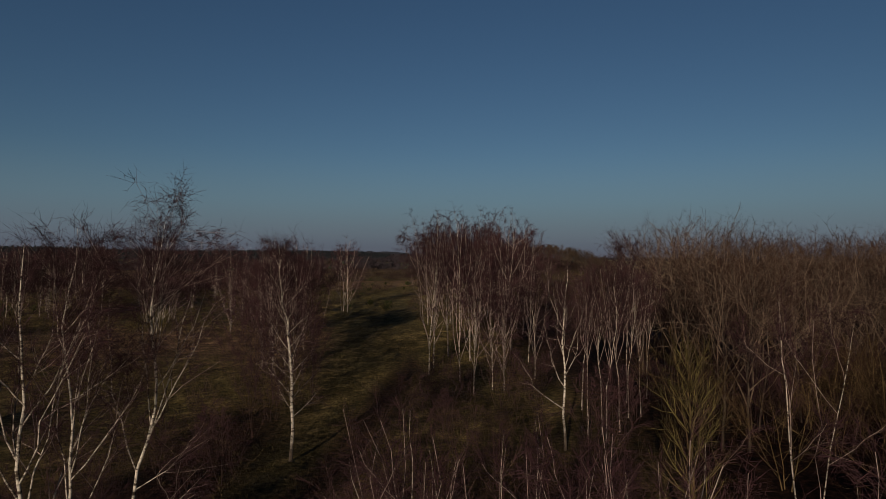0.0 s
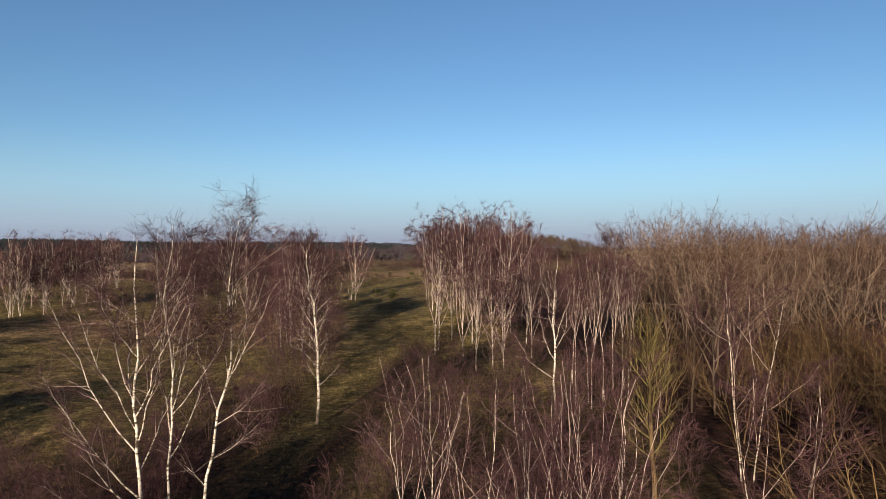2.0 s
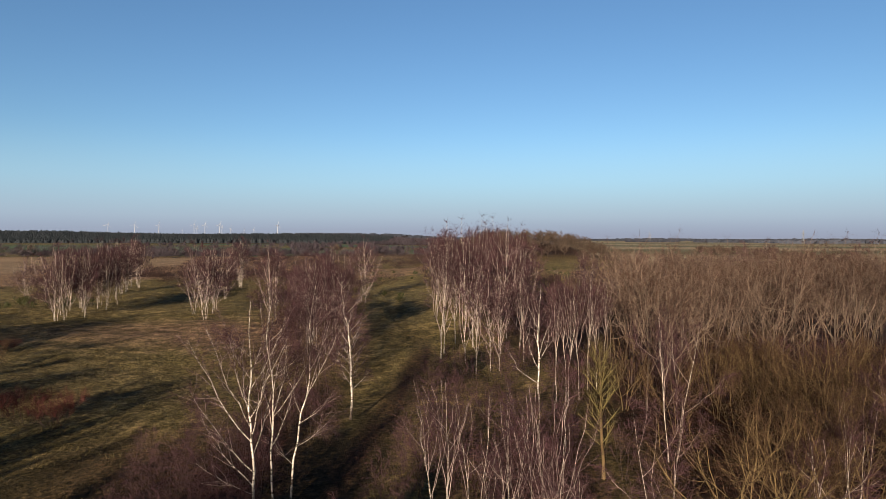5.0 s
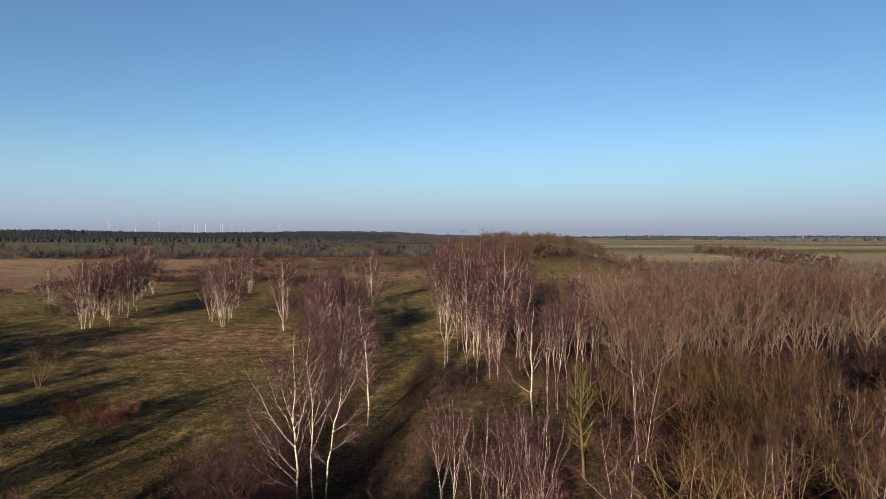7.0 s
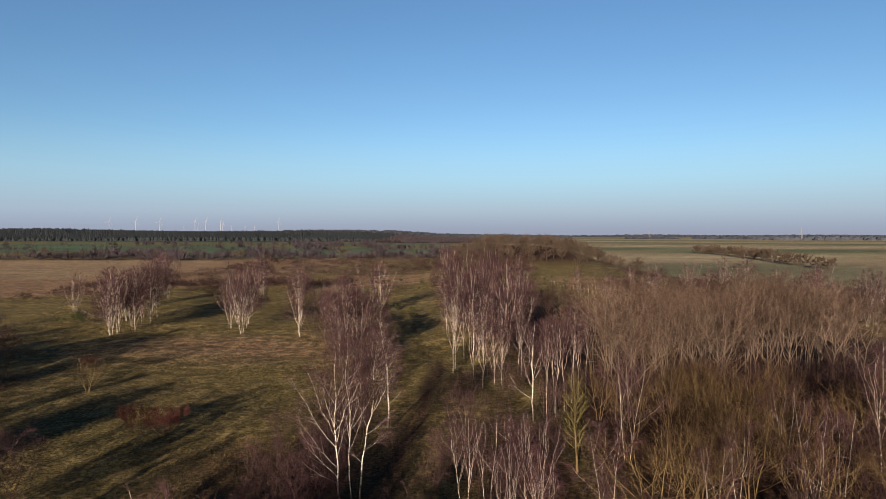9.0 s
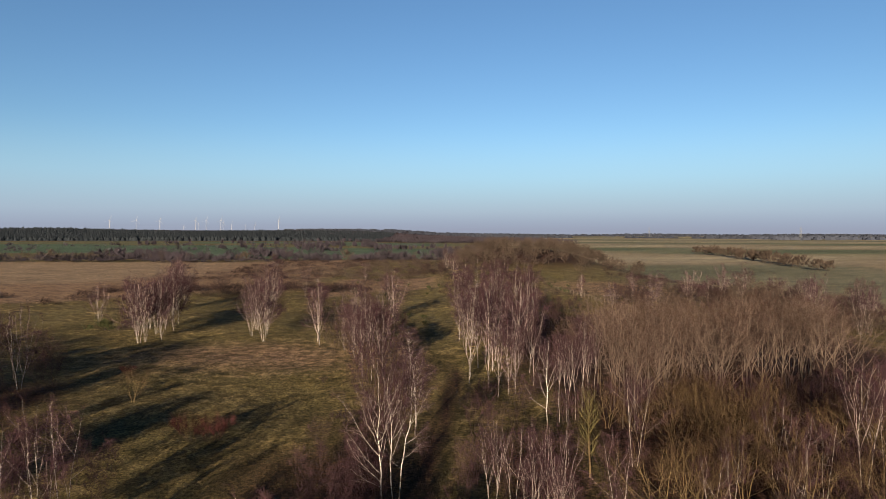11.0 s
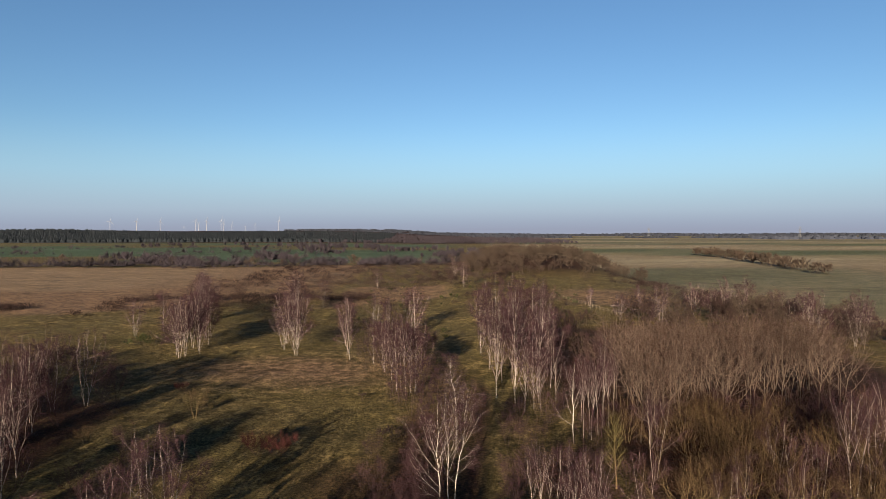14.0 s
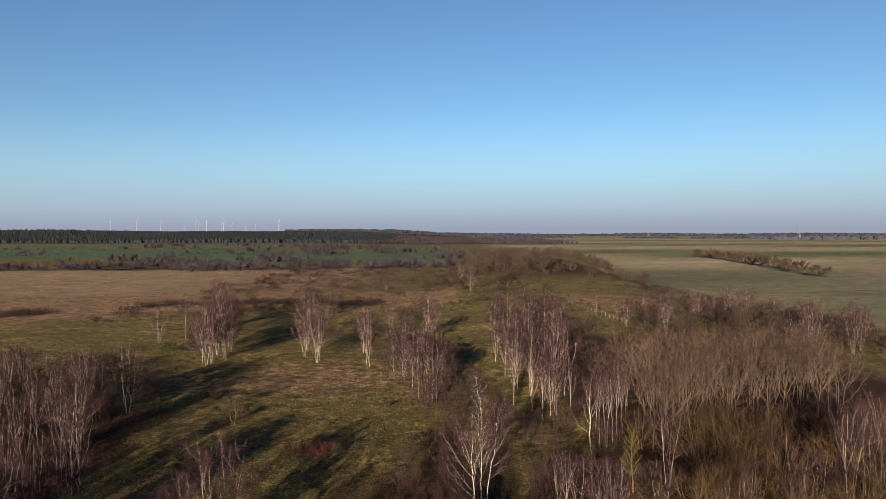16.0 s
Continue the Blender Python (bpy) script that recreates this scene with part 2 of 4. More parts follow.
    turf = mix(nt, ramp(nt, big, (0.4, (0, 0, 0)), (0.65, (0.7, 0.7, 0.7))), turf, ramp(nt, fine, (0.36, (0.0170, 0.0142, 0.0056)), (0.64, (0.0800, 0.0650, 0.0225))))
    dry = ramp(nt, mid, (0.36, (0.0305, 0.0193, 0.0112)), (0.5, (0.0915, 0.0591, 0.0359)), (0.66, (0.1720, 0.1127, 0.0667)))
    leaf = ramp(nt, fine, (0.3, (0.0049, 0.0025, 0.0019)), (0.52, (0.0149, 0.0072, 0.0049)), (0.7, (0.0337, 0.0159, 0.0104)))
    green = ramp(nt, fuzz(nt, v3, 0.02, 5), (0.35, (0.0249, 0.0406, 0.0220)), (0.65, (0.0422, 0.0599, 0.0367)))
    rag = nt.nodes.new("ShaderNodeMath")
    rag.operation = "MULTIPLY_ADD"
    nt.links.new(mid, rag.inputs[0])
    rag.inputs[1].default_value, rag.inputs[2].default_value = 0.9, -0.45

    def ragged(channel):
        add = nt.nodes.new("ShaderNodeMath")
        nt.links.new(sep.outputs[channel], add.inputs[0])
        nt.links.new(rag.outputs[0], add.inputs[1])
        return ramp(nt, add.outputs[0], (0.2, (0, 0, 0)), (0.75, (1, 1, 1)))

    colour = mix(nt, ragged("Green"), turf, dry)
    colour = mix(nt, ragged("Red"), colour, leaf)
    colour = mix(nt, sep.outputs["Blue"], colour, green)
    straw = ramp(nt, fuzz(nt, coords(nt, (0.3, 1.0, 1.0)), 0.03, 6, 0.7), (0.35, (0.1118, 0.0983, 0.0623)), (0.65, (0.1973, 0.1694, 0.1160)))
    colour = mix(nt, cover.outputs["Alpha"], colour, straw)
    speck = ramp(nt, fine, (0.36, (0.35, 0.35, 0.35)), (0.64, (1.65, 1.65, 1.65)))
    drift = ramp(nt, fuzz(nt, coords(nt, (1.0, 1.6, 1.0)), 0.08, 8, 0.75), (0.36, (0.66, 0.66, 0.66)), (0.52, (1, 1, 1)), (0.66, (1.36, 1.34, 1.26)))
    colour = mix(nt, 1.0, colour, drift, "MULTIPLY")
    nt.links.new(mix(nt, 1.0, colour, speck, "MULTIPLY"), b.inputs["Base Color"])
    bump(nt, b, fuzz(nt, streak, 1.1, 7, 0.78), 1.0, 0.5)
    me.materials.append(m)
    return tagged(new("ground", me), "rough winter pasture with olive turf, tan grass and leaf litter", "ground", kind="structure")


build_ground()


# ---- trees ----
class Shape:
    def __init__(self):
        self.v, self.f, self.m, self.n = [], [], [], 0

    def add(self, verts, faces, mat):
        self.v.append(verts)
        self.f += (np.asarray(faces) + self.n).tolist()
        self.m += [mat] * len(faces)
        self.n += len(verts)

    def tube(self, pts, rad, sides, mat=0):
        pts, rad = np.asarray(pts, float), np.asarray(rad, float)
        tan = np.gradient(pts, axis=0)
        tan /= np.linalg.norm(tan, axis=1)[:, None] + 1e-9
        ref = np.array([0.31, 0.95, 0.05]) if abs(tan[0][2]) > 0.5 else np.array([0.1, 0.2, 0.97])
        a = np.cross(tan, ref)
        a /= np.linalg.norm(a, axis=1)[:, None] + 1e-9
        b = np.cross(tan, a)
        ang = np.arange(sides) * 2 * np.pi / sides
        ring = pts[:, None] + rad[:, None, None] * (np.cos(ang)[None, :, None] * a[:, None] + np.sin(ang)[None, :, None] * b[:, None])
        i = (np.arange(len(pts) - 1)[:, None] * sides + np.arange(sides)).ravel()
        j = (np.arange(len(pts) - 1)[:, None] * sides + (np.arange(sides) + 1) % sides).ravel()
        self.add(ring.reshape(-1, 3), np.stack([i, j, j + sides, i + sides], -1), mat)

    def spikes(self, p, d, length, r, mat=0):
        """Thin tapering three-sided twigs."""
        d = d / (np.linalg.norm(d, axis=1)[:, None] + 1e-9)
        a = np.cross(d, np.array([0.37, 0.61, 0.70]))
        a /= np.linalg.norm(a, axis=1)[:, None] + 1e-9
        b = np.cross(d, a)
        n = len(p)
        r = np.broadcast_to(r, (n,))[:, None]
        ring = [p + r * (math.cos(t) * a + math.sin(t) * b) for t in (0.0, 2.094, 4.189)]
        verts = np.stack([*ring, p + d * np.broadcast_to(length, (n,))[:, None]], 1).reshape(-1, 3)
        k = np.arange(n) * 4
        faces = np.concatenate([np.stack([k + q, k + (q + 1) % 3, k + 3], -1) for q in range(3)])
        self.add(verts, faces, mat)

    def mesh(self, name, mats, smooth=True):
        me = bpy.data.meshes.new(name)
        me.from_pydata(np.concatenate(self.v).tolist(), [], self.f)
        for m in mats:
            me.materials.append(m)
        if len(mats) > 1:
            me.polygons.foreach_set("material_index", np.array(self.m, np.int32))
        me.polygons.foreach_set("use_smooth", np.full(len(me.polygons), smooth))
        return me


UP = np.array([0.0, 0.0, 1.0])


def unit(v):
    return v / (np.linalg.norm(v) + 1e-9)


def limb_path(r, start, heading, length, n, lift, wander):
    """A wandering branch that bends up (lift > 0) or hangs (lift < 0)."""
    pts, d = [start], unit(heading)
    for k in range(n - 1):
        d = unit(d + (lift * UP + wander * r.normal(size=3)) / (n - 1))
        pts.append(pts[-1] + d * length / (n - 1))
    return np.array(pts)


def grow(seed, height, stems=1, lean=0.06, girth=0.13, limb_from=0.25, limbs=16, reach=0.22, open_deg=45.0, lift=0.6,
         taper=0.7, subs=5, twigs=900, twig_len=0.7, twig_r=0.008, hang=0.3, spread_base=0.15, limb_sides=4, wander=0.35, gens=2, limb_tip=0.007, fan=None, bend=0.45, rings=15, sides=8, sway_by=1.0, limb_k=1.0):
    """The bones of a bare tree: its stems, its limbs and its crown of branches and twigs."""
    r = np.random.default_rng(seed)
    trunks, arms, crown = [], [], Shape()
    tips = []
    height *= 0.93
    for k in range(stems):
        az = r.uniform(0, 2 * np.pi) + k * 2 * np.pi / stems
        if fan is not None:
            az = fan + r.uniform(-1.1, 1.1)
        out = np.array([math.cos(az), math.sin(az), 0])
        hk = height * (1.0 if k == 0 else r.uniform(0.72, 0.97))
        tip = lean * (1.0 if k or stems == 1 else 0.3)
        gk = girth * (1.0 if k == 0 else r.uniform(0.5, 0.8))
        s = np.linspace(0, 1, rings)
        sway = np.cumsum(r.normal(size=(rings, 2)) * 0.012 * math.sqrt(15 / rings) * height * sway_by * wander / 0.35, axis=0)
        sway = (sway - sway[0]) * s[:, None] ** 0.5
        pts = np.zeros((rings, 3))
        pts[:, 2] = hk * s
        bow = (0.35 * s + 0.65 * s**0.6) if stems > 1 else s
        pts[:, :2] = out[:2] * (spread_base * (stems > 1) + tip * hk * bow[:, None]) + sway
        pts[0, 2] = -0.25
        rad = gk * (0.03 + 0.97 * (1 - s) ** taper)
        rad[0] *= 1.35
        stem = Shape()
        stem.tube(pts, rad, sides)
        trunks.append(stem)
        for i in range(limbs):
            u = limb_from + (0.97 - limb_from) * ((i + r.uniform(0.1, 0.9)) / limbs) ** 0.9
            p = np.array([np.interp(u, s, pts[:, c]) for c in range(3)])
            rs = np.interp(u, s, rad)
            a = i * 2.4 + r.uniform(-0.5, 0.5) + k
            if fan is not None:
                a = fan + 1.15 * r.normal()
            side = np.array([math.cos(a), math.sin(a), 0])
            ang = radians(open_deg * r.uniform(0.75, 1.25) * (1.15 - 0.35 * u))
            form = (1 - u) ** 0.5 * (0.65 + 0.35 * step(limb_from - 0.1, limb_from + 0.2, u)) + 0.10
            length = reach * height * form * r.uniform(0.7, 1.3)
            lp = limb_path(r, p, side * math.sin(ang) + UP * math.cos(ang), length, 7, lift, wander)
            lr = np.linspace(max(limb_tip, min(0.55 * rs, limb_k * (0.012 + 0.010 * length))), limb_tip, 7)
            arm = Shape()
            arm.tube(lp, lr, limb_sides)
            arms.append(arm)
            for q in range(subs):
                t = 0.25 + 0.7 * (q + r.uniform(0, 1)) / subs
                at = np.array([np.interp(t, np.linspace(0, 1, 7), lp[:, c]) for c in range(3)])
                along = unit(lp[min(6, int(t * 6) + 1)] - lp[int(t * 6)])
                sl = length * (0.55 - 0.25 * t) * r.uniform(0.7, 1.3) + 0.15
                sp = limb_path(r, at, along + bend * r.normal(size=3), sl, 3, lift * 0.5 - hang, wander)
                crown.tube(sp, np.linspace(np.interp(t, np.linspace(0, 1, 7), lr) * 0.6, limb_tip * 0.6, 3), 3, 0)
                for w in range(2):
                    tips.append((*sp[w + 1], *unit(sp[w + 1] - sp[w])))
            for w in (3, 4, 5, 6):
                tips.append((*lp[w], *unit(lp[w] - lp[w - 1])))
        for w in range(rings - max(2, rings // 4), rings):
            tips.append((*pts[w], *unit(pts[w] - pts[w - 1])))
    tips = np.array(tips)
    pick = tips[r.integers(0, len(tips), twigs)]
    base = pick[:, :3] + r.normal(size=(twigs, 3)) * 0.04
    way = pick[:, 3:] + r.normal(size=(twigs, 3)) * 0.42 - UP * hang * r.uniform(0, 1.2, (twigs, 1))
    way /= np.linalg.norm(way, axis=1)[:, None]
    length = twig_len * r.uniform(0.5, 1.3, twigs)
    crown.spikes(base, way, length, twig_r, 1)
    for _ in range(gens):
        t = r.uniform(0.25, 0.9, (twigs, 1))
        b2 = base + way * length[:, None] * t
        w2 = way + r.normal(size=(twigs, 3)) * 0.5 - UP * hang * 0.6
        crown.spikes(b2, w2, length * r.uniform(0.4, 0.8, twigs), twig_r * 0.75, 1)
    return trunks, arms, crown


def curve(r, a, b, out, rise, n, wander):
    """A branch from a to b that goes outward first and rises later."""
    c = np.array([a[0] + out * (b[0] - a[0]), a[1] + out * (b[1] - a[1]), a[2] + rise * (b[2] - a[2])])
    t = np.linspace(0, 1, n)[:, None]
    pts = (1 - t) ** 2 * a + 2 * t * (1 - t) * c + t**2 * b
    shake = np.cumsum(r.normal(size=(n, 3)) * np.array([1, 1, 0.3]) * wander * 0.05 * np.linalg.norm(b - a) / math.sqrt(n), axis=0)
    return pts + (shake - shake[0]) * t**0.5


def along(pts, u):
    k = np.linspace(0, 1, len(pts))
    return np.array([np.interp(u, k, pts[:, c]) for c in range(3)])


def vase(seed, height, limbs=10, crown=0.2, low=0.6, start=(0.15, 0.6), girth=0.08, stems=1, base=0.2, lean=(0.0, 0.0), limb_k=1.0, limb_tip=0.012, out=0.65, rise=0.4,
         subs=5, sub_len=0.13, twigs=900, twig_len=0.8, twig_r=0.012, hang=0.3, gens=1, rings=10, sides=6, limb_sides=4, wander=1.0, bend=0.4, plan=None, taper=0.75, flare=1.35):
    """A bare tree whose steep limbs all end on one rounded crown. plan: the limbs that set this tree apart, each with its
    place along the stem and where it ends, from the foot, in metres."""
    r = np.random.default_rng(seed)
    trunks, arms, crown_shape, tips = [], [], Shape(), []
    width = crown * height

    def dome(rho):
        return height * (low + (1 - low) * math.sqrt(max(0.0, 1 - (rho / width) ** 2)))

    for k in range(stems):
        az = k * 2 * np.pi / stems + r.uniform(-0.5, 0.5)
        foot = np.array([math.cos(az), math.sin(az), 0]) * base * (stems > 1)
        rho = width * (r.uniform(0.4, 0.7) if stems > 1 else 0.05)
        head = np.array([lean[0] + rho * math.cos(az), lean[1] + rho * math.sin(az), dome(rho) * (0.97 if k == 0 else r.uniform(0.85, 0.97))])
        pts = curve(r, foot, head, 0.45, 0.45, rings, 0.45 * wander)
        pts[0, 2] = -0.25
        s = np.linspace(0, 1, rings)
        rad = girth * (1.0 if k == 0 else r.uniform(0.6, 0.85)) * (0.07 + 0.93 * (1 - s) ** taper)
        rad[0] *= flare
        stem = Shape()
        stem.tube(pts, rad, sides)
        trunks.append(stem)
        ends = []
        for i in range(limbs):
            u = start[0] + (start[1] - start[0]) * (i + r.uniform(0, 1)) / limbs
            a = i * 2.4 + r.uniform(-0.6, 0.6) + k * 1.3
            rho = width * math.sqrt(r.uniform(0.12, 1.0))
            end = np.array([lean[0] + rho * math.cos(a), lean[1] + rho * math.sin(a), dome(rho) * r.uniform(0.86, 1.0)])
            end[:2] += (1 - 1 / stems) * (head[:2] - lean) * 0.8
            ends.append((u, end))
        if plan and k == 0:
            ends += [(u, np.array(e)) for u, *e in plan]
        for u, end in ends:
            p = along(pts, u)
            end[2] = max(end[2], p[2] + 0.08 * height)
            n = 7
            lp = curve(r, p, end, out, rise, n, wander)
            size = np.linalg.norm(end - p)
            lr = np.linspace(max(limb_tip, min(0.62 * np.interp(u, s, rad), limb_k * (0.012 + 0.0075 * size))), limb_tip, n)
            arm = Shape()
            arm.tube(lp, lr, limb_sides)
            arms.append(arm)
            for q in range(subs):
                t = 0.25 + 0.75 * (q + r.uniform(0, 1)) / subs
                at, way = along(lp, t), unit(lp[min(n - 1, int(t * (n - 1)) + 1)] - lp[min(n - 2, int(t * (n - 1)))])
                sl = sub_len * height * (1.15 - 0.6 * t) * r.uniform(0.6, 1.3)
                sp = limb_path(r, at, way + bend * r.normal(size=3), sl, 4, 0.25 - hang * 0.6, 0.3 * wander)
                crown_shape.tube(sp, np.linspace(np.interp(t, np.linspace(0, 1, n), lr) * 0.6, limb_tip * 0.55, 4), 3, 0)
                for w in (1, 2, 3):
                    tips.append((*sp[w], *unit(sp[w] - sp[w - 1])))
            for w in range(n // 2, n):
                tips.append((*lp[w], *unit(lp[w] - lp[w - 1])))
        for w in range(rings - 3, rings):
            tips.append((*pts[w], *unit(pts[w] - pts[w - 1])))
    tips = np.array(tips)
    pick = tips[r.integers(0, len(tips), twigs)]
    foot = pick[:, :3] + r.normal(size=(twigs, 3)) * 0.03
    way = pick[:, 3:] + r.normal(size=(twigs, 3)) * 0.6 - UP * hang * r.uniform(0, 1.2, (twigs, 1))
    way /= np.linalg.norm(way, axis=1)[:, None]
    length = twig_len * r.uniform(0.5, 1.3, twigs)
    crown_shape.spikes(foot, way, length, twig_r, 1)
    for _ in range(gens):
        t = r.uniform(0.2, 0.9, (twigs, 1))
        crown_shape.spikes(foot + way * length[:, None] * t, way + r.normal(size=(twigs, 3)) * 0.5 - UP * hang * 0.6, length * r.uniform(0.4, 0.8, twigs), twig_r * 0.75, 1)
    return trunks, arms, crown_shape


def part(name, me, parent, label=""):
    ob = new(name, me)
    ob.parent = parent
    if label:
        ob["label"] = label
    return ob


def joined(shapes):
    out = Shape()
    for s in shapes:
        out.v += s.v
        out.f += [[i + out.n for i in f] for f in s.f]
        out.m += s.m
        out.n += s.n
    return out


def plant_tree(name, bones, bark, limb_bark, crown_mats, loose_limbs=False):
    trunks, arms, crown = bones
    ob = new(name)
    for t in trunks:
        part("trunk", t.mesh("trunk", [bark]), ob)
    if loose_limbs:
        for a in arms:
            part("limb", a.mesh("limb", [limb_bark]), ob)
    else:
        for a in arms:
            a.m = [len(crown_mats)] * len(a.m)
        crown = joined([crown, *arms])
        crown_mats = [*crown_mats, limb_bark]
    part("crown", crown.mesh("crown", crown_mats, False), ob)
    return ob


BIRCH_MATS = (BIRCH, BIRCH_LIMB, [BIRCH_PALE, BIRCH_TWIG])
FINE_MATS = (BIRCH_LIMB, BIRCH_PALE, [BIRCH_BRANCH, BIRCH_TWIG])
SAPLING_MATS = (SAPLING, SAPLING, [SAPLING, BIRCH_TWIG])
OAK_MATS = (OAK_TRUNK, OAK, [OAK, OAK_TWIG])
WILLOW_MATS = (WILLOW, WILLOW, [WILLOW, WILLOW_TWIG])
MOSSY_MATS = (WILLOW, MOSSY, [MOSSY, MOSSY_TWIG])
SHRUB_MATS = (SHRUB, SHRUB, [SHRUB, SHRUB_TWIG])

# name, bones and materials of each kind; a tree is scaled to its own height when it is planted
KINDS = {
    "tall": ("birch_tree", dict(height=13, limbs=13, crown=0.20, low=0.36, start=(0.06, 0.75), girth=0.055, limb_k=1.05, wander=1.4, twigs=1300, twig_len=0.85, twig_r=0.0135, subs=6), FINE_MATS),
    "slim": ("birch_tree", dict(height=12, limbs=12, crown=0.09, low=0.6, start=(0.35, 0.88), girth=0.045, limb_k=0.75, wander=1.5, twigs=800, twig_len=0.6, twig_r=0.012, subs=4), FINE_MATS),
    "broad": ("birch_tree", dict(height=12, stems=2, limbs=8, crown=0.24, low=0.34, start=(0.05, 0.72), girth=0.048, limb_k=1.05, wander=1.4, twigs=1300, twig_len=0.85, twig_r=0.0135, subs=5), FINE_MATS),
    "clump": ("birch_tree", dict(height=11, stems=3, limbs=6, crown=0.27, low=0.34, start=(0.06, 0.7), girth=0.045, limb_k=1.05, wander=1.4, twigs=1250, twig_len=0.85, twig_r=0.0135, subs=5), FINE_MATS),
    "tall_far": ("birch_tree", dict(height=13, limbs=13, crown=0.21, low=0.34, start=(0.04, 0.7), girth=0.06, limb_tip=0.019, limb_k=1.35, wander=1.6, twigs=860, twig_len=1.0, twig_r=0.022, subs=5, sides=5, limb_sides=3), FINE_MATS),
    "broad_far": ("birch_tree", dict(height=12, stems=3, limbs=6, crown=0.26, low=0.32, start=(0.04, 0.65), girth=0.052, limb_tip=0.019, limb_k=1.35, wander=1.6, twigs=860, twig_len=1.0, twig_r=0.022, subs=4, sides=5, limb_sides=3), FINE_MATS),
    "bank": ("birch_tree", dict(height=14, limbs=18, crown=0.22, low=0.5, start=(0.14, 0.82), girth=0.065, limb_k=0.95, wander=1.2, twigs=2300, twig_len=0.55, twig_r=0.0105, limb_tip=0.006, subs=8, sub_len=0.09, bend=0.6, hang=0.9), FINE_MATS),
    "edge": ("birch_tree", dict(height=8, stems=2, limbs=4, crown=0.25, low=0.45, start=(0.15, 0.75), girth=0.034, limb_k=0.5, limb_tip=0.006, wander=1.2, twigs=1000, twig_len=0.6, twig_r=0.008, subs=6), FINE_MATS),
    "young": ("young_birch", dict(sides=5, rings=7, wander=0.25, lift=0.2, height=6, stems=5, lean=0.26, limbs=6, reach=0.42, open_deg=32, limb_from=0.08, girth=0.02, limb_k=0.7, gens=1, twigs=420, twig_len=0.65, twig_r=0.014, subs=3), SAPLING_MATS),
    "pole": ("woodland_tree", dict(height=11.5, limbs=13, crown=0.26, low=0.62, start=(0.2, 0.78), flare=1.1, girth=0.08, limb_k=0.9, limb_tip=0.018, subs=9, sub_len=0.24, bend=0.75, wander=1.8, twigs=1250, twig_len=0.7, twig_r=0.0075, hang=0.0, out=0.75, rise=0.45), OAK_MATS),
    "fan": ("woodland_tree", dict(height=11.5, stems=3, limbs=6, crown=0.31, low=0.58, start=(0.18, 0.75), flare=1.1, girth=0.065, limb_k=0.9, limb_tip=0.018, subs=8, sub_len=0.24, bend=0.75, wander=1.8, twigs=1250, twig_len=0.7, twig_r=0.0075, hang=0.0, out=0.75, rise=0.45), OAK_MATS),
    "knoll": ("woodland_tree", dict(sides=4, rings=7, limb_tip=0.02, height=12, stems=3, lean=0.16, limbs=7, reach=0.5, open_deg=60, limb_from=0.03, girth=0.12, lift=0.3, hang=0.3, twigs=330, twig_len=2.0, twig_r=0.085, subs=2, gens=0, limb_sides=3), (SHRUB, SHRUB, [SHRUB, KNOLL_TWIG])),
    "willow": ("willow_tree", dict(height=7, stems=3, limbs=6, crown=0.42, low=0.45, start=(0.08, 0.65), girth=0.05, limb_k=0.8, limb_tip=0.008, subs=8, sub_len=0.22, bend=0.65, wander=1.9, twigs=1100, twig_len=0.6, twig_r=0.008, hang=0.0, out=0.75, rise=0.45, sides=5, limb_sides=3), WILLOW_MATS),
    "upright": ("young_tree", dict(limb_k=1.2, wander=0.15, limb_tip=0.012, height=7, limbs=26, reach=0.27, open_deg=46, limb_from=0.2, girth=0.10, lift=0.35, hang=-0.2, twigs=700, twig_len=0.5, twig_r=0.008), MOSSY_MATS),
    "bush": ("bare_shrub", dict(sides=4, rings=7, limb_tip=0.012, height=4, stems=6, lean=0.55, limbs=3, reach=0.5, open_deg=55, limb_from=0.1, girth=0.035, lift=0.6, hang=-0.1, twigs=300, twig_len=1.0, twig_r=0.036, subs=1, limb_sides=3, gens=0), SHRUB_MATS),
    "hedge": ("bare_shrub", dict(sides=4, rings=7, height=6, stems=6, lean=0.55, limbs=3, reach=0.5, open_deg=60, limb_from=0.05, girth=0.06, lift=0.5, hang=0.1, twigs=420, twig_len=1.4, twig_r=0.1, subs=1, limb_sides=3, gens=0), (SHRUB, SHRUB, [SHRUB, KNOLL_TWIG])),
    "broom": ("broom_shrub", dict(sides=4, rings=7, height=1.5, stems=7, lean=0.6, limbs=3, reach=0.5, open_deg=40, limb_from=0.1, girth=0.012, lift=0.6, hang=-0.2, twigs=180, twig_len=0.45, twig_r=0.03, subs=1, limb_sides=3, gens=0), (SHRUB, GREEN_TWIG, [GREEN_TWIG, GREEN_TWIG])),
    "red": ("red_shrub", dict(sides=4, rings=7, height=1.6, stems=12, lean=1.0, limbs=4, reach=0.6, open_deg=40, limb_from=0.1, girth=0.015, lift=0.5, hang=-0.1, twigs=900, twig_len=0.4, twig_r=0.008, subs=2, limb_sides=3, gens=1), (SHRUB, RED_TWIG, [RED_TWIG, RED_TWIG])),
}
MADE = {}


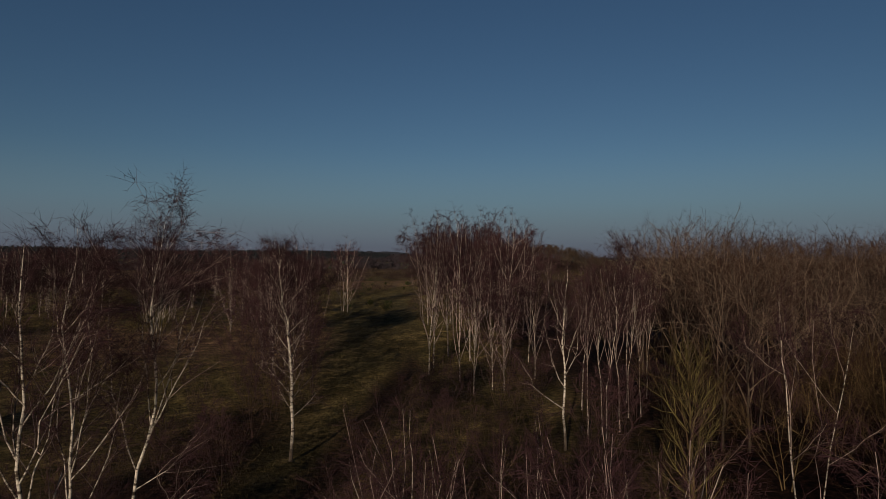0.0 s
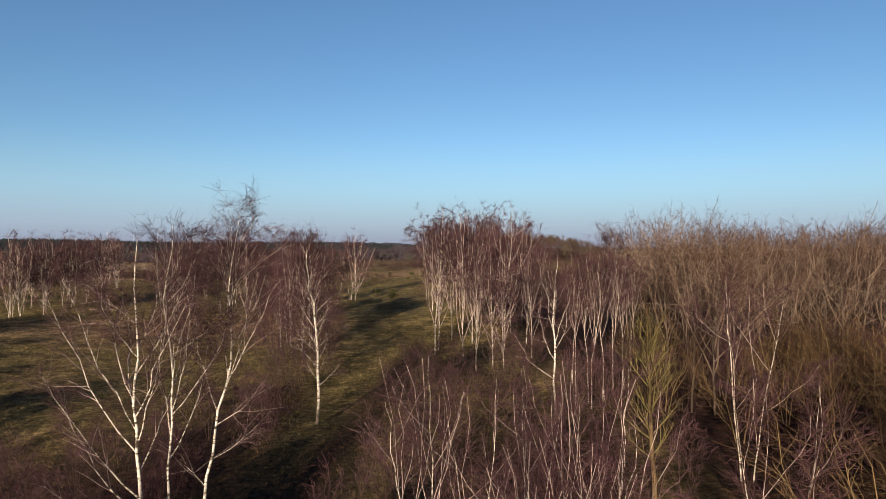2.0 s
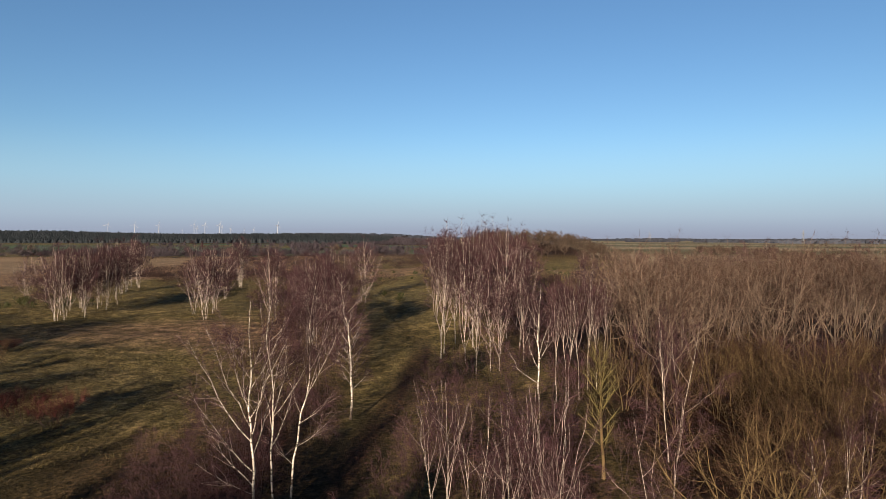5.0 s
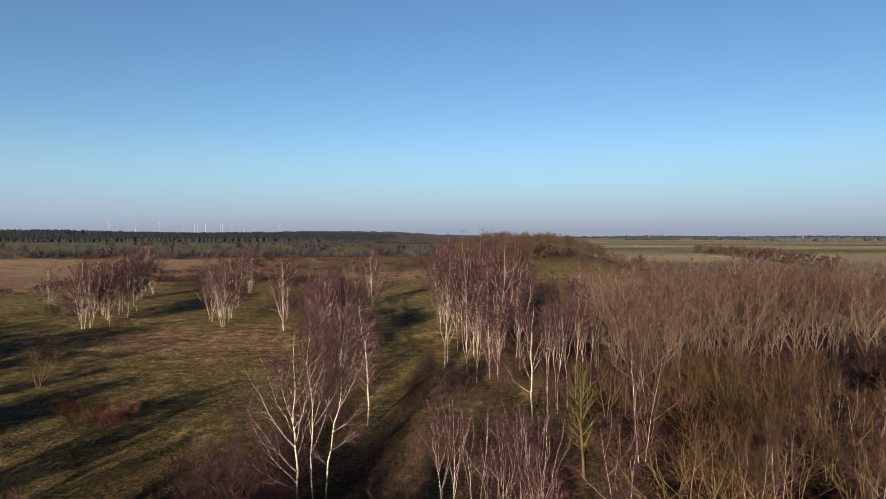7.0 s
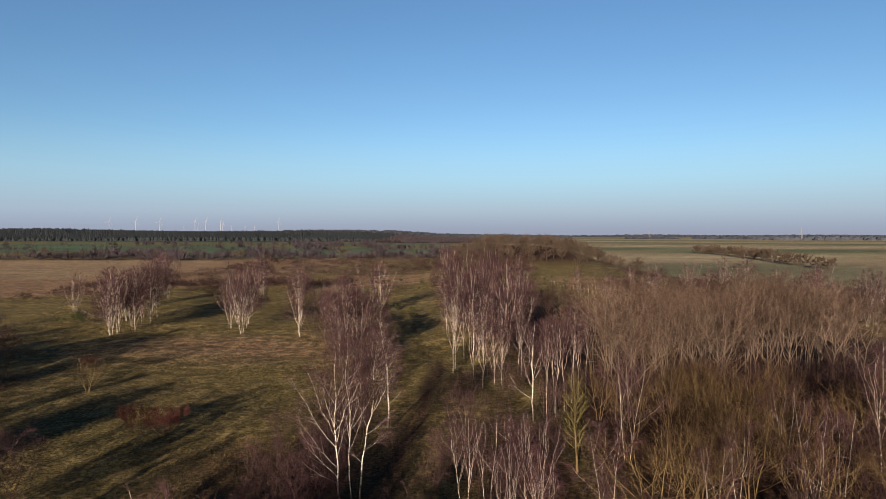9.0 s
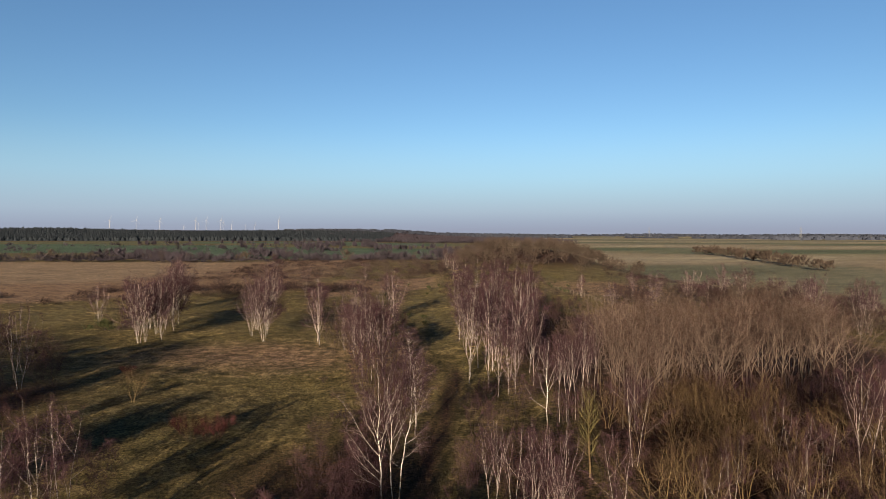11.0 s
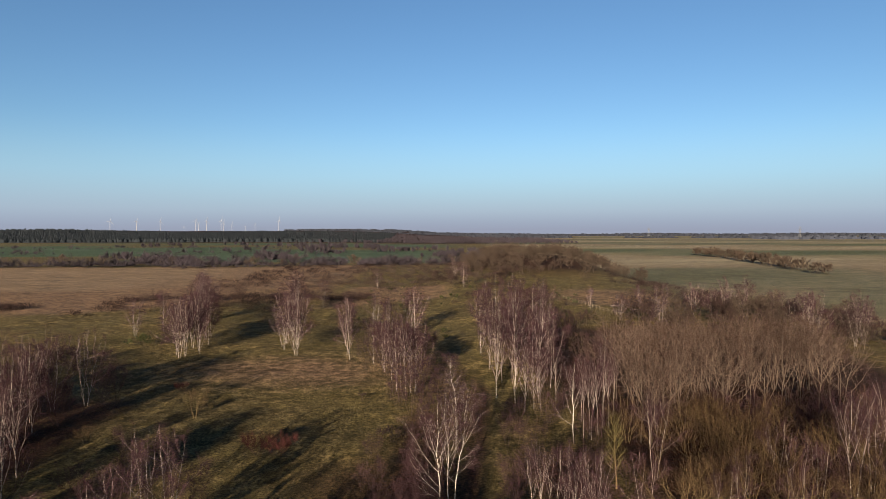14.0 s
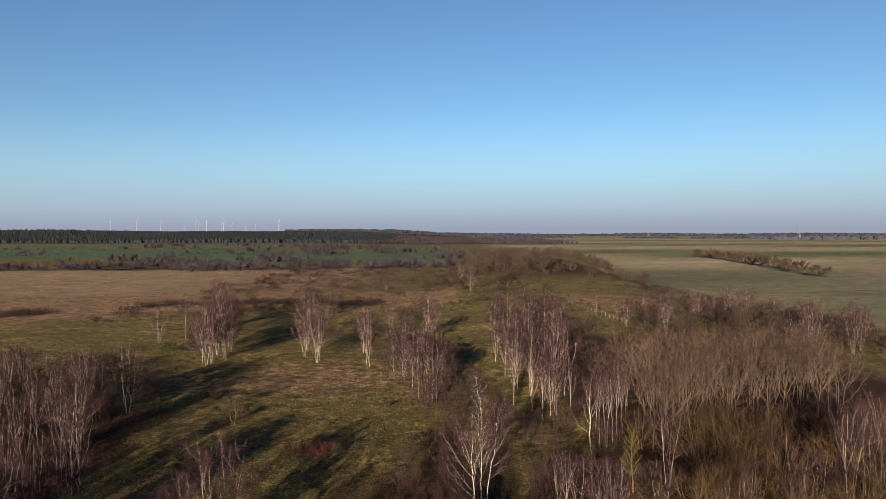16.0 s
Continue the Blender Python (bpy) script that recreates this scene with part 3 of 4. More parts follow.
def plant(kind, variant, x, y, height, turn, label, group="", loose=False, category="tree"):
    """A tree of a kind: the first of each variant is grown, the others are copies of it."""
    name, bones, mats = KINDS[kind]
    size = height / bones["height"]
    m = Matrix.LocRotScale((x, y, float(land(x, y))), Euler((0, 0, turn)), (size,) * 3)
    key = (kind, variant)
    if key not in MADE:
        seed = sum(ord(c) for c in kind) * 31 + variant * 7
        MADE[key] = plant_tree(name, (vase if "crown" in bones else grow)(seed, **bones), *mats, loose_limbs=loose)
        MADE[key].matrix_basis = m
        ob = MADE[key]
    else:
        ob = copy_thing(MADE[key], m @ Matrix.Diagonal((*(1 / v for v in MADE[key].scale), 1)))
    return tagged(ob, label, category, group)


rnd = random.Random(5)
BIRCH_LABEL = "bare silver birch with white bark on rough turf"

# birches that stand out singly: kind, x, y, height
HERO = [
    ("hero_fork", -9.5, 14.1, 11.0), ("hero_slim", -8.7, 14.4, 11.4), ("hero_tall", -8.3, 15.5, 11.9), ("hero_lone", -7.8, 31.7, 12.0),
    ("hero_low", 6.5, 32.6, 10.2), ("hero_twin", -0.9, 13.0, 7.8), ("hero_multi", 3.3, 9.6, 8.2),
]
NEAR = dict(wander=1.5, rings=16, sides=8, limb_sides=5, gens=2, twig_len=0.5, twig_r=0.0052, limb_tip=0.007)
KINDS["hero_fork"] = ("birch_tree", dict(NEAR, height=11, limbs=5, crown=0.1, low=0.75, start=(0.4, 0.85), girth=0.07, lean=(-0.5, 0.3), twigs=3400, subs=10, sub_len=0.13, limb_k=0.75, out=0.5, rise=0.35, plan=[
    (0.40, -3.4, 0.5, 8.7), (0.26, -3.3, -0.6, 6.6), (0.20, -3.0, 0.9, 4.9), (0.55, -2.2, 0.4, 9.6), (0.46, -1.6, -0.8, 9.4), (0.62, 0.9, 0.6, 9.8), (0.50, 1.1, -0.7, 8.6), (0.34, 0.9, 1.6, 7.4), (0.16, -2.2, -1.2, 3.6)]), BIRCH_MATS)
KINDS["hero_slim"] = ("birch_tree", dict(NEAR, height=11.4, limbs=7, crown=0.1, low=0.72, start=(0.45, 0.85), girth=0.052, lean=(0.1, 0.3), twigs=2800, subs=8, hang=0.5, limb_k=0.7, plan=[
    (0.42, -1.2, 0.5, 8.4), (0.5, 1.0, -0.4, 9.0), (0.36, 0.8, 0.8, 6.6)]), BIRCH_MATS)
KINDS["hero_tall"] = ("birch_tree", dict(NEAR, height=12.4, limbs=11, crown=0.085, low=0.74, start=(0.5, 0.92), girth=0.062, lean=(1.25, 0.2), twigs=3800, subs=9, hang=0.6, limb_k=0.7, plan=[
    (0.46, -0.5, 0.2, 9.8), (0.42, 1.9, 0.2, 5.9), (0.55, 2.0, -0.3, 9.2), (0.32, 1.7, 0.6, 4.3), (0.24, -0.9, 0.4, 3.4)]), BIRCH_MATS)
KINDS["hero_lone"] = ("birch_tree", dict(subs=6, limb_k=0.8, twig_len=0.55, twig_r=0.006, wander=0.42, height=13.2, limbs=34, reach=0.22, open_deg=52, limb_from=0.18, girth=0.105, twigs=3600, lean=0.03, lift=0.5), BIRCH_MATS)
KINDS["hero_low"] = ("birch_tree", dict(NEAR, height=10.2, limbs=7, crown=0.13, low=0.7, start=(0.42, 0.8), girth=0.075, lean=(-0.5, 0), twigs=1800, subs=7, limb_k=0.8, plan=[
    (0.24, -2.9, -0.4, 4.9), (0.36, -1.5, 0.5, 6.2), (0.42, 1.0, 0.3, 6.8)]), BIRCH_MATS)
KINDS["hero_twin"] = ("birch_tree", dict(NEAR, height=8.6, stems=2, limbs=8, crown=0.18, low=0.55, start=(0.2, 0.75), girth=0.036, limb_k=0.5, twigs=1600, subs=7), FINE_MATS)
KINDS["hero_multi"] = ("birch_tree", dict(NEAR, height=8.4, stems=4, limbs=4, crown=0.2, low=0.6, start=(0.25, 0.7), girth=0.038, limb_k=0.5, twigs=1600, subs=6), FINE_MATS)
for k, x, y, h in HERO:
    plant(k, 0, x, y, h, 0.0, "bare silver birch with peeling white bark and dark foot", loose=True)


def stand_of(rows, kinds, label, group, category="tree", variants=2):
    light = {"tall": "tall_far", "broad": "broad_far", "clump": "broad_far", "bank": "tall_far"}
    for x, y, h in rows:
        kind = rnd.choice(kinds)
        plant(light.get(kind, kind) if y > 78 else kind, rnd.randrange(variants), x, y, h, rnd.uniform(0, 6.28), label, group, category=category)


# the pasture's birches
stand_of([(-64.3, 85.6, 13), (-63.6, 86.9, 12.5), (-66, 88, 12), (-66, 100.6, 13), (-65.9, 104, 12.5), (-65.5, 95.2, 13), (-82.3, 117.6, 12), (-66.2, 108, 12.5), (-62.5, 91, 12),
          (-69, 97, 12.5), (-67.5, 92, 12), (-68.4, 106.3, 13), (-63.5, 99, 12), (-70, 102, 12.5), (-61, 88, 10), (-71, 110, 13), (-72, 118, 13), (-76, 128, 13.5), (-80, 138, 13.5),
          (-84, 148, 13.5), (-87, 157, 14), (-81, 146, 13), (-90, 163, 13.5), (-74, 122, 12.5), (-78, 134, 13)], ["tall", "tall", "broad"], BIRCH_LABEL, "birch clump in the pasture")
stand_of([(-44.4, 92.0, 11), (-40.3, 86.6, 13), (-28.5, 82.5, 13), (-85.8, 110, 10), (-50.5, 167, 10), (-56.5, 151.5, 14), (-54, 146, 13), (-58, 157, 14), (-38.8, 228, 10), (-27.9, 124.6, 10),
          (-43, 98, 13), (-41.5, 93, 12.5), (-31.7, 97, 12), (-29.5, 85.5, 11), (-46, 101, 13), (-49, 120, 12.5), (-4.3, 285, 12), (-1.7, 211, 12), (-16.5, 106, 13), (-18, 110, 12), (-22, 98, 12)],
         ["broad", "tall"], BIRCH_LABEL, "pasture birches")
stand_of([(-20.9, 74.7, 11), (-20.2, 75.2, 11.5), (-15.3, 55.5, 12), (-14, 57.4, 13), (-14.6, 57, 12), (-16.5, 60, 12.5), (-18.5, 66, 12), (-17, 58, 12), (-13, 61, 12), (-16, 64, 12.5), (-20.3, 72, 11), (-23, 78, 11.5), (-15.4, 68, 12.5)],
         ["tall", "tall", "slim"], BIRCH_LABEL, "birches by the grassy lane")
stand_of([(-80, 45.5, 10.7), (-83, 52, 11.3), (-80, 50, 10.7), (-55, 23.6, 14), (-62, 33, 13), (-66, 42, 13), (-63, 50, 13), (-72, 46, 12), (-60, 28, 12),
          (-70, 30, 12), (-52.4, 17.7, 11.5), (-55, 13, 11), (-66, 20, 12), (-76, 36, 12), (-50, 8, 11), (-63, 38, 12),
          (-64, 27, 12), (-68, 36, 12), (-66, 47, 12.5), (-70, 52, 12), (-76, 44, 11), (-86, 60, 11)], ["tall", "broad", "clump"], BIRCH_LABEL, "birch wood by the pasture")
# rows carried on out of view, added to shade the wood and pasture
stand_of([(-58 - 7 * (k % 5) + rnd.uniform(-2.5, 2.5), 2 - 8 * (k // 5) + rnd.uniform(-3, 3), rnd.uniform(11, 14)) for k in range(25)], ["tall", "broad", "clump"],
         BIRCH_LABEL, "birch wood by the pasture")
# those below y = 5 are added to throw a shade band
stand_of([(-36.0, 13.0, 9.6), (-33.4, 12.2, 9.4), (-34.5, 6.0, 9.5), (-31.8, 7.5, 8.5), (-35.6, 3.0, 8.2), (-33.8, 2.0, 8.0), (-37.0, -3.0, 10), (-35.5, -4.5, 10), (-30, 1, 9)], ["edge"], BIRCH_LABEL, "pasture birches")
# birches behind the seen ground, whose shade falls over the track and the pasture
stand_of([(-9, -9, 9), (-13, -4, 9.5), (-17, -12, 10), (-22, -6, 9), (-27, -13, 10), (-6, -16, 9.5), (-33, -9, 10), (-12, -19, 10), (-21, -21, 10), (-16, 2, 6.5), (-47, 4, 10), (-8, -4, 8.5), (-11, -12, 9.5), (-19, -4, 9), (-25, -2, 8.5), (-5, -10, 9), (-14, -9, 10), (-15, -15, 10), (-24, -10, 10)],
         ["broad", "tall"], BIRCH_LABEL, "birches beside the track")
# more birches on the left, mostly unseen, added to darken the pasture with shade
stand_of([(-88, 34, 13), (-92, 42, 13), (-95, 28, 13), (-86, 26, 13), (-98, 50, 13), (-94, 58, 13), (-90, 20, 13), (-101, 40, 13), (-99, 62, 12.5), (-46.2, 7, 11), (-49.5, 3, 12), (-51.5, -9, 13.5), (-47, -3, 12.5), (-48.5, 0, 13), (-47.5, 4, 12.5), (-50, -5, 13.5), (-52, 1, 12.5), (-78, 28, 13), (-74, 24, 13), (-80, 36, 13), (-72, 34, 13), (-84, 30, 12.5), (-76, 18, 13), (-70, 14, 13), (-82, 22, 13), (-73, 40, 13), (-88, 42, 13), (-90, 50, 12.5), (-79, 45, 12.5)],
         ["broad", "clump"], BIRCH_LABEL, "birch wood by the pasture")
# the tall birches on the bank
stand_of([(-1.2, 53.3, 14.6), (1.4, 50.2, 14.4), (3.8, 47.4, 9.9), (5, 50.3, 10.3), (7.5, 50.3, 9.5), (-0.9, 56.8, 14.4), (2.6, 60.1, 14.2), (2.3, 46, 10.3), (4.7, 47.2, 9.9),
          (5.5, 55, 14.8), (8, 58, 12.8), (0.5, 62, 14.5), (3.5, 66, 14.4), (7, 64, 11.5), (-1, 70, 13.5), (4, 74, 13.8), (9, 70, 11.0), (1, 80, 13.4), (6, 84, 13.6), (11, 78, 11.0),
          (-1, 88, 14.2), (5, 90, 14.8), (12, 92, 13.0), (15, 112, 10.4), (2, 96, 14.4), (8, 97, 14.4), (-2, 80, 13.2), (9, 86, 14.0), (5, 82, 14.0), (13, 100, 12.5)], ["bank", "bank", "tall"], "tall bare birch with reddish twigs on the bank", "birches on the bank")
stand_of([(8, 34.1, 9.6), (8.9, 34.4, 10.2), (11.3, 37.6, 10), (12.1, 37.7, 9.2), (8.8, 33.2, 10), (10, 34.8, 10), (13.5, 41, 9.6), (12, 40.4, 11.6), (9, 40, 9.6)],
         ["slim"], "slender white birch pole at the wood's edge", "slender birches")
# the far row of birches
stand_of([(35.2, 146.5, 7.9), (39.5, 129, 7.4), (46.3, 134, 10), (52, 136, 9.9), (54.6, 136.3, 9.5), (58.4, 129, 6.6), (71.3, 134, 12.2), (76, 134, 12.8), (81.8, 129, 10.6),
          (71.5, 93.0, 12.5), (86, 122, 11), (92, 112, 10), (64, 140, 11), (53, 63, 10.5), (77, 104, 12), (84, 98, 12), (90, 104, 12), (47, 118, 9), (80, 116, 11.5), (97, 118, 12), (66, 132, 10)], ["tall", "broad", "clump"], BIRCH_LABEL, "birches at the wood's far side")
# near birches low in the valley of the track
stand_of([(0.7, 13, 7.2), (2.3, 13.6, 7.4), (7.9, 10.2, 7.5), (23, 17.5, 7.4), (22.3, 13, 7.4), (29.2, 15.6, 11), (31.6, 16.6, 10.5), (34.5, 17.5, 12), (12.2, 20.6, 9), (1.5, 9, 6.5), (3.5, 8, 6)],
         ["edge", "edge", "hero_twin"], "young white-stemmed birch among brown scrub", "young birches")
# the birch scrub
scrub = []
for _ in range(58):
    x, y = rnd.uniform(-14, 11), rnd.uniform(2, 46)
    if abs(x - float(track_at(y))) > 2.6 and not (-14 < x < -4 and y > 26):
        scrub.append((x, y, rnd.uniform(2.4, 4.8)))
stand_of([(rnd.uniform(18, 66), rnd.uniform(60, 104), rnd.uniform(2.2, 4.2)) for _ in range(60)], ["young"], "young birch thicket with dense reddish twigs", "birch scrub", variants=2)
stand_of(scrub, ["young"], "young birch thicket with dense reddish twigs", "birch scrub", variants=2)
stand_of([(-14, 46, 7), (-12, 44, 6), (-16, 52, 8), (-12.5, 52, 7), (-11, 40, 5), (-10, 47, 6), (-18, 60, 7), (-20, 70, 7), (-24, 74, 6), (-15, 55, 6), (-13, 58, 6), (-16, 48, 5), (-22, 76, 7), (-19, 73, 6), (-11, 36, 4), (-13, 33, 3.5), (-10, 28, 3.5), (-13, 24, 3)], ["young"],
         "young birch thicket with dense reddish twigs", "birch scrub", variants=2)
stand_of([(rnd.uniform(-84, -52), rnd.uniform(4, 54), rnd.uniform(4, 7)) for _ in range(44)], ["young"], "young birch thicket with dense reddish twigs", "birch wood scrub", variants=2)

stand_of([(-41, 19, 5), (-36, 18, 4), (-33, 17, 4.5), (-38, 12, 5), (-31, 12, 4), (-43, 14, 5)], ["young"], "young birch thicket with dense reddish twigs", "birch scrub", variants=2)

# the dense stand of woodland trees
stand = []
for gx in range(9):
    for gy in range(5):
        x, y = 14.5 + gx * 4.0 + rnd.uniform(-1.5, 1.5) + 1.2 * gy, 40 + gy * 4.4 + 0.5 * gx + rnd.uniform(-1.5, 1.5)
        stand.append((x, y, rnd.uniform(11.0, 12.5)))
stand += [(14.3, 31.5, 10.8), (15.4, 31.0, 10.2), (17.5, 34.5, 10.6), (21.0, 36.0, 11.0), (26.5, 37.0, 11.2), (32.5, 38.0, 11.0)]
stand_of(stand, ["pole", "fan"], "bare woodland tree with steep branches and brown twigs", "woodland stand", variants=2)
for _ in range(44):
    x, y = rnd.uniform(10, 44), rnd.uniform(8, 35)
    plant("willow", rnd.randrange(2), x, y, rnd.uniform(4.8, 7.6), rnd.uniform(0, 6.28), "olive-yellow bare willow in the wood's edge", "willows")
for x, y, h in [(14.5, 26, 5.2), (17, 23, 4.6), (18.5, 29, 5.6), (21, 25, 5.2), (20, 20, 4.8), (24, 22, 5.6)]:
    plant("willow", rnd.randrange(2), x, y, h, rnd.uniform(0, 6.28), "olive-yellow bare willow in the wood's edge", "willows")
stand_of([(rnd.uniform(12, 42), rnd.uniform(2, 19), rnd.uniform(2.6, 4.6)) for _ in range(26)], ["young"], "young birch thicket with dense reddish twigs", "birch scrub", variants=2)
stand_of([(rnd.uniform(13, 50), rnd.uniform(31, 40), rnd.uniform(2.8, 4.6)) for _ in range(62)], ["young"], "dark twiggy undergrowth before the woodland stand", "stand undergrowth", variants=2)
stand_of([(17, 12, 6.5), (20.5, 9.5, 6), (25, 14, 6.8), (31, 14, 7), (14, 9, 6)], ["edge"], "young white-stemmed birch among brown scrub", "young birches")
plant("upright", 0, 8.0, 19.3, 7.3, 0.4, "young olive-green tree with a straight stem")
plant("willow", 1, -43.7, 42.9, 4.6, 0.9, "small yellowish bare tree in the pasture")
for x, y, h in [(-30.7, 29.4, 2.2), (-28.4, 28.9, 2.1)]:
    plant("red", 0, x, y, h, x, "low red-brown shrub in the pasture", "red shrubs", category="shrub")
stand_of([(rnd.uniform(-18, -9), rnd.uniform(6, 30), rnd.uniform(1.8, 3.2)) for _ in range(30)], ["young"], "low reddish birch scrub round the tall birches", "low scrub", variants=2)
for x, y, h in [(-22.0, 53.5, 1.2), (-15.7, 34.5, 1.9), (-17.2, 36.0, 1.4), (-13.8, 37.0, 1.3)]:
    plant("bush", rnd.randrange(3), x, y, h, rnd.uniform(0, 6.28), "low brown bare bush on the turf", "pasture bushes", category="shrub")
plant("willow", 0, -53.8, 34.0, 2.6, 0.3, "small yellowish bare bush in the pasture", category="shrub")
for x, y, h in [(-79.5, 100, 2.3), (-73.5, 99, 2.2), (-78, 99, 2.4), (-75, 101, 1.8), (-72, 102, 1.9), (-81, 97, 1.7), (-76, 97, 1.5), (-69, 104, 1.6)]:
    plant("broom", rnd.randrange(3), x, y, h, rnd.uniform(0, 6.28), "dense dark-green broom in the pasture", "pasture broom", category="shrub")


def fallen_birch(x, y, turn):
    ob = new("fallen_birch")
    trunk = Shape()
    trunk.tube([(0, 0, 0.15), (2.0, 0.1, 0.22), (4.2, -0.1, 0.25), (6.0, 0.15, 0.4)], [0.16, 0.13, 0.09, 0.03], 7)
    part("trunk", trunk.mesh("trunk", [BIRCH_PALE]), ob)
    for k in range(5):
        limb = Shape()
        p = np.array([2.5 + 0.7 * k, 0, 0.25])
        limb.tube([p, p + (0.7, 0.8 * (-1) ** k, 0.3), p + (1.4, 1.2 * (-1) ** k, 0.7)], [0.05, 0.03, 0.01], 4)
        part("limb", limb.mesh("limb", [BIRCH_PALE]), ob)
    ob.matrix_basis = pose(x, y, float(land(x, y)), 0, 0, turn)
    return tagged(ob, "pale fallen birch trunk lying on tan grass", "fallen tree", "fallen birches")


fallen_birch(44.0, 156.0, 10)
fallen_birch(48.5, 150.0, -35)
plant("red", 0, -52.0, 58.0, 1.3, 1.0, "low red-brown shrub in the pasture", category="shrub")
for _ in range(60):
    x, y = rnd.uniform(10, 62), rnd.uniform(4, 125)
    plant("bush", rnd.randrange(3), x, y, rnd.uniform(2.5, 4.5), rnd.uniform(0, 6.28), "dark bare undergrowth shrub", "undergrowth", category="shrub")
for _ in range(64):
    x, y = rnd.uniform(-40, 40), rnd.uniform(92, 225)
    plant("broom", rnd.randrange(3), x, y, rnd.uniform(0.9, 1.8), rnd.uniform(0, 6.28), "low dark-green broom on the heath", "broom", category="shrub")
for _ in range(34):
    x, y = rnd.uniform(48, 118), rnd.uniform(92, 150)
    plant("knoll", rnd.randrange(3), x, y, rnd.uniform(5, 9), rnd.uniform(0, 6.28), "dark bare tree at the foot of the bank", "foot wood")
# the wooded knoll
for _ in range(170):
    x, y = rnd.uniform(2, 100), rnd.gauss(350, 32)
    plant("knoll", rnd.randrange(3), x, y, rnd.uniform(6.0, 8.5), rnd.uniform(0, 6.28), "bare tree in the brown wood on the knoll", "knoll wood")
for _ in range(26):
    x, y = rnd.uniform(-30, 30), rnd.uniform(195, 330)
    plant("bush", rnd.randrange(3), x, y, rnd.uniform(2, 5), rnd.uniform(0, 6.28), "bare hillside shrub in tan grass", "hillside shrubs", category="shrub")
for _ in range(44):
    x, y = rnd.uniform(14, 100), rnd.uniform(280, 345)
    plant("knoll", rnd.randrange(3), x, y, rnd.uniform(3.5, 6.5), rnd.uniform(0, 6.28), "bare tree in the brown wood on the knoll", "knoll wood")
# hedges and scattered bushes
for _ in range(40):
    x = rnd.uniform(-400, 10)
    y = rnd.choice([rnd.gauss(432, 8) + 0.05 * x, rnd.gauss(480, 25), rnd.uniform(425, 540)])
    plant(rnd.choice(["hedge", "hedge", "knoll"]), rnd.randrange(3), x, y, rnd.uniform(4, 9), rnd.uniform(0, 6.28), "bare hedge growth between the fields", "field hedges", category="shrub")
for x, y, h in [(334, 789, 12), (336, 760, 12), (335, 735, 12), (331, 685, 12), (322, 645, 12), (316, 612, 12), (309, 575, 12), (303, 540, 11), (296, 500, 11), (288, 446, 9)]:
    for _ in range(4):
        plant("hedge", rnd.randrange(3), x + rnd.uniform(-6, 6), y + rnd.uniform(-9, 9), h * rnd.uniform(0.7, 1.0), rnd.uniform(0, 6.28), "rounded bare hedge bush on the plain", "plain hedge", category="shrub")
for _ in range(70):
    x, y = rnd.uniform(40, 105), rnd.uniform(92, 165)
    plant("bush", rnd.randrange(3), x, y, rnd.uniform(3, 6), rnd.uniform(0, 6.28), "bare brown shrub at the foot of the bank", "foot shrubs", category="shrub")


# ---- far woods ----
def far_wood(name, places, tree, mat, label):
    r = np.random.default_rng(len(places))
    shape = Shape()
    for x, y in places:
        tree(shape, r, np.array([x, y, float(land(x, y))]))
    return tagged(new(name, shape.mesh(name, [mat], tree is pine)), label, "wood", kind="stuff")


def pine(shape, r, at):
    h, w = r.uniform(9, 14) + 1.5 * math.sin(at[0] / 130.0), r.uniform(5.0, 8.0)
    ang = np.arange(5) * 1.257 + r.uniform(0, 1)
    for s, z, top in ((1.0, 0.05, 0.75), (0.75, 0.42, 1.0)):
        ring = at + UP * z * h + np.stack([np.cos(ang), np.sin(ang), 0 * ang], -1) * w * s * r.uniform(0.7, 1.25, (5, 1))
        shape.add(np.vstack([ring, at + UP * h * top + r.normal(size=3) * 0.6]), [(q, (q + 1) % 5, 5) for q in range(5)], 0)


def distant(shape, r, at):
    h, w = r.uniform(5, 12) + 3 * math.sin(at[0] / 170.0), r.uniform(9, 22)
    ang = np.arange(6) * 1.047
    side = np.stack([np.cos(ang), np.sin(ang), 0 * ang], -1) * w * r.uniform(0.7, 1.2, (6, 1))
    shape.add(np.vstack([at + side, at + side * 0.6 + UP * h * r.uniform(0.7, 1.0, (6, 1))]), [(q, (q + 1) % 6, 6 + (q + 1) % 6, 6 + q) for q in range(6)] + [(6, 7, 8, 9), (9, 10, 11, 6)], 0)


def bare(shape, r, at):
    h, n = r.uniform(7, 14), 22
    base = at + r.normal(size=(n, 3)) * np.array([1.2, 1.2, 0]) + UP * r.uniform(0, 0.4, (n, 1)) * h
    way = r.normal(size=(n, 3)) * np.array([0.5, 0.5, 0.2]) + UP
    shape.spikes(base, way, h * r.uniform(0.35, 0.6, n), 0.6)


def meadow_shrub(shape, r, at):
    h, n = r.uniform(1.6, 4.4), 60
    base = at + r.normal(size=(n, 3)) * np.array([0.45, 0.45, 0]) * h + UP * r.uniform(0, 0.45, (n, 1)) * h
    way = r.normal(size=(n, 3)) * np.array([0.9, 0.9, 0.35]) + UP
    shape.spikes(base, way, h * r.uniform(0.3, 0.55, n), 0.02 * h)


def heath_shrub(shape, r, at):
    h, n = r.uniform(1.0, 3.6), 64
    base = at + r.normal(size=(n, 3)) * np.array([0.5, 0.5, 0]) * h + UP * r.uniform(0, 0.4, (n, 1)) * h
    way = r.normal(size=(n, 3)) * np.array([0.9, 0.9, 0.35]) + UP
    shape.spikes(base, way, h * r.uniform(0.3, 0.55, n), 0.018 * h)


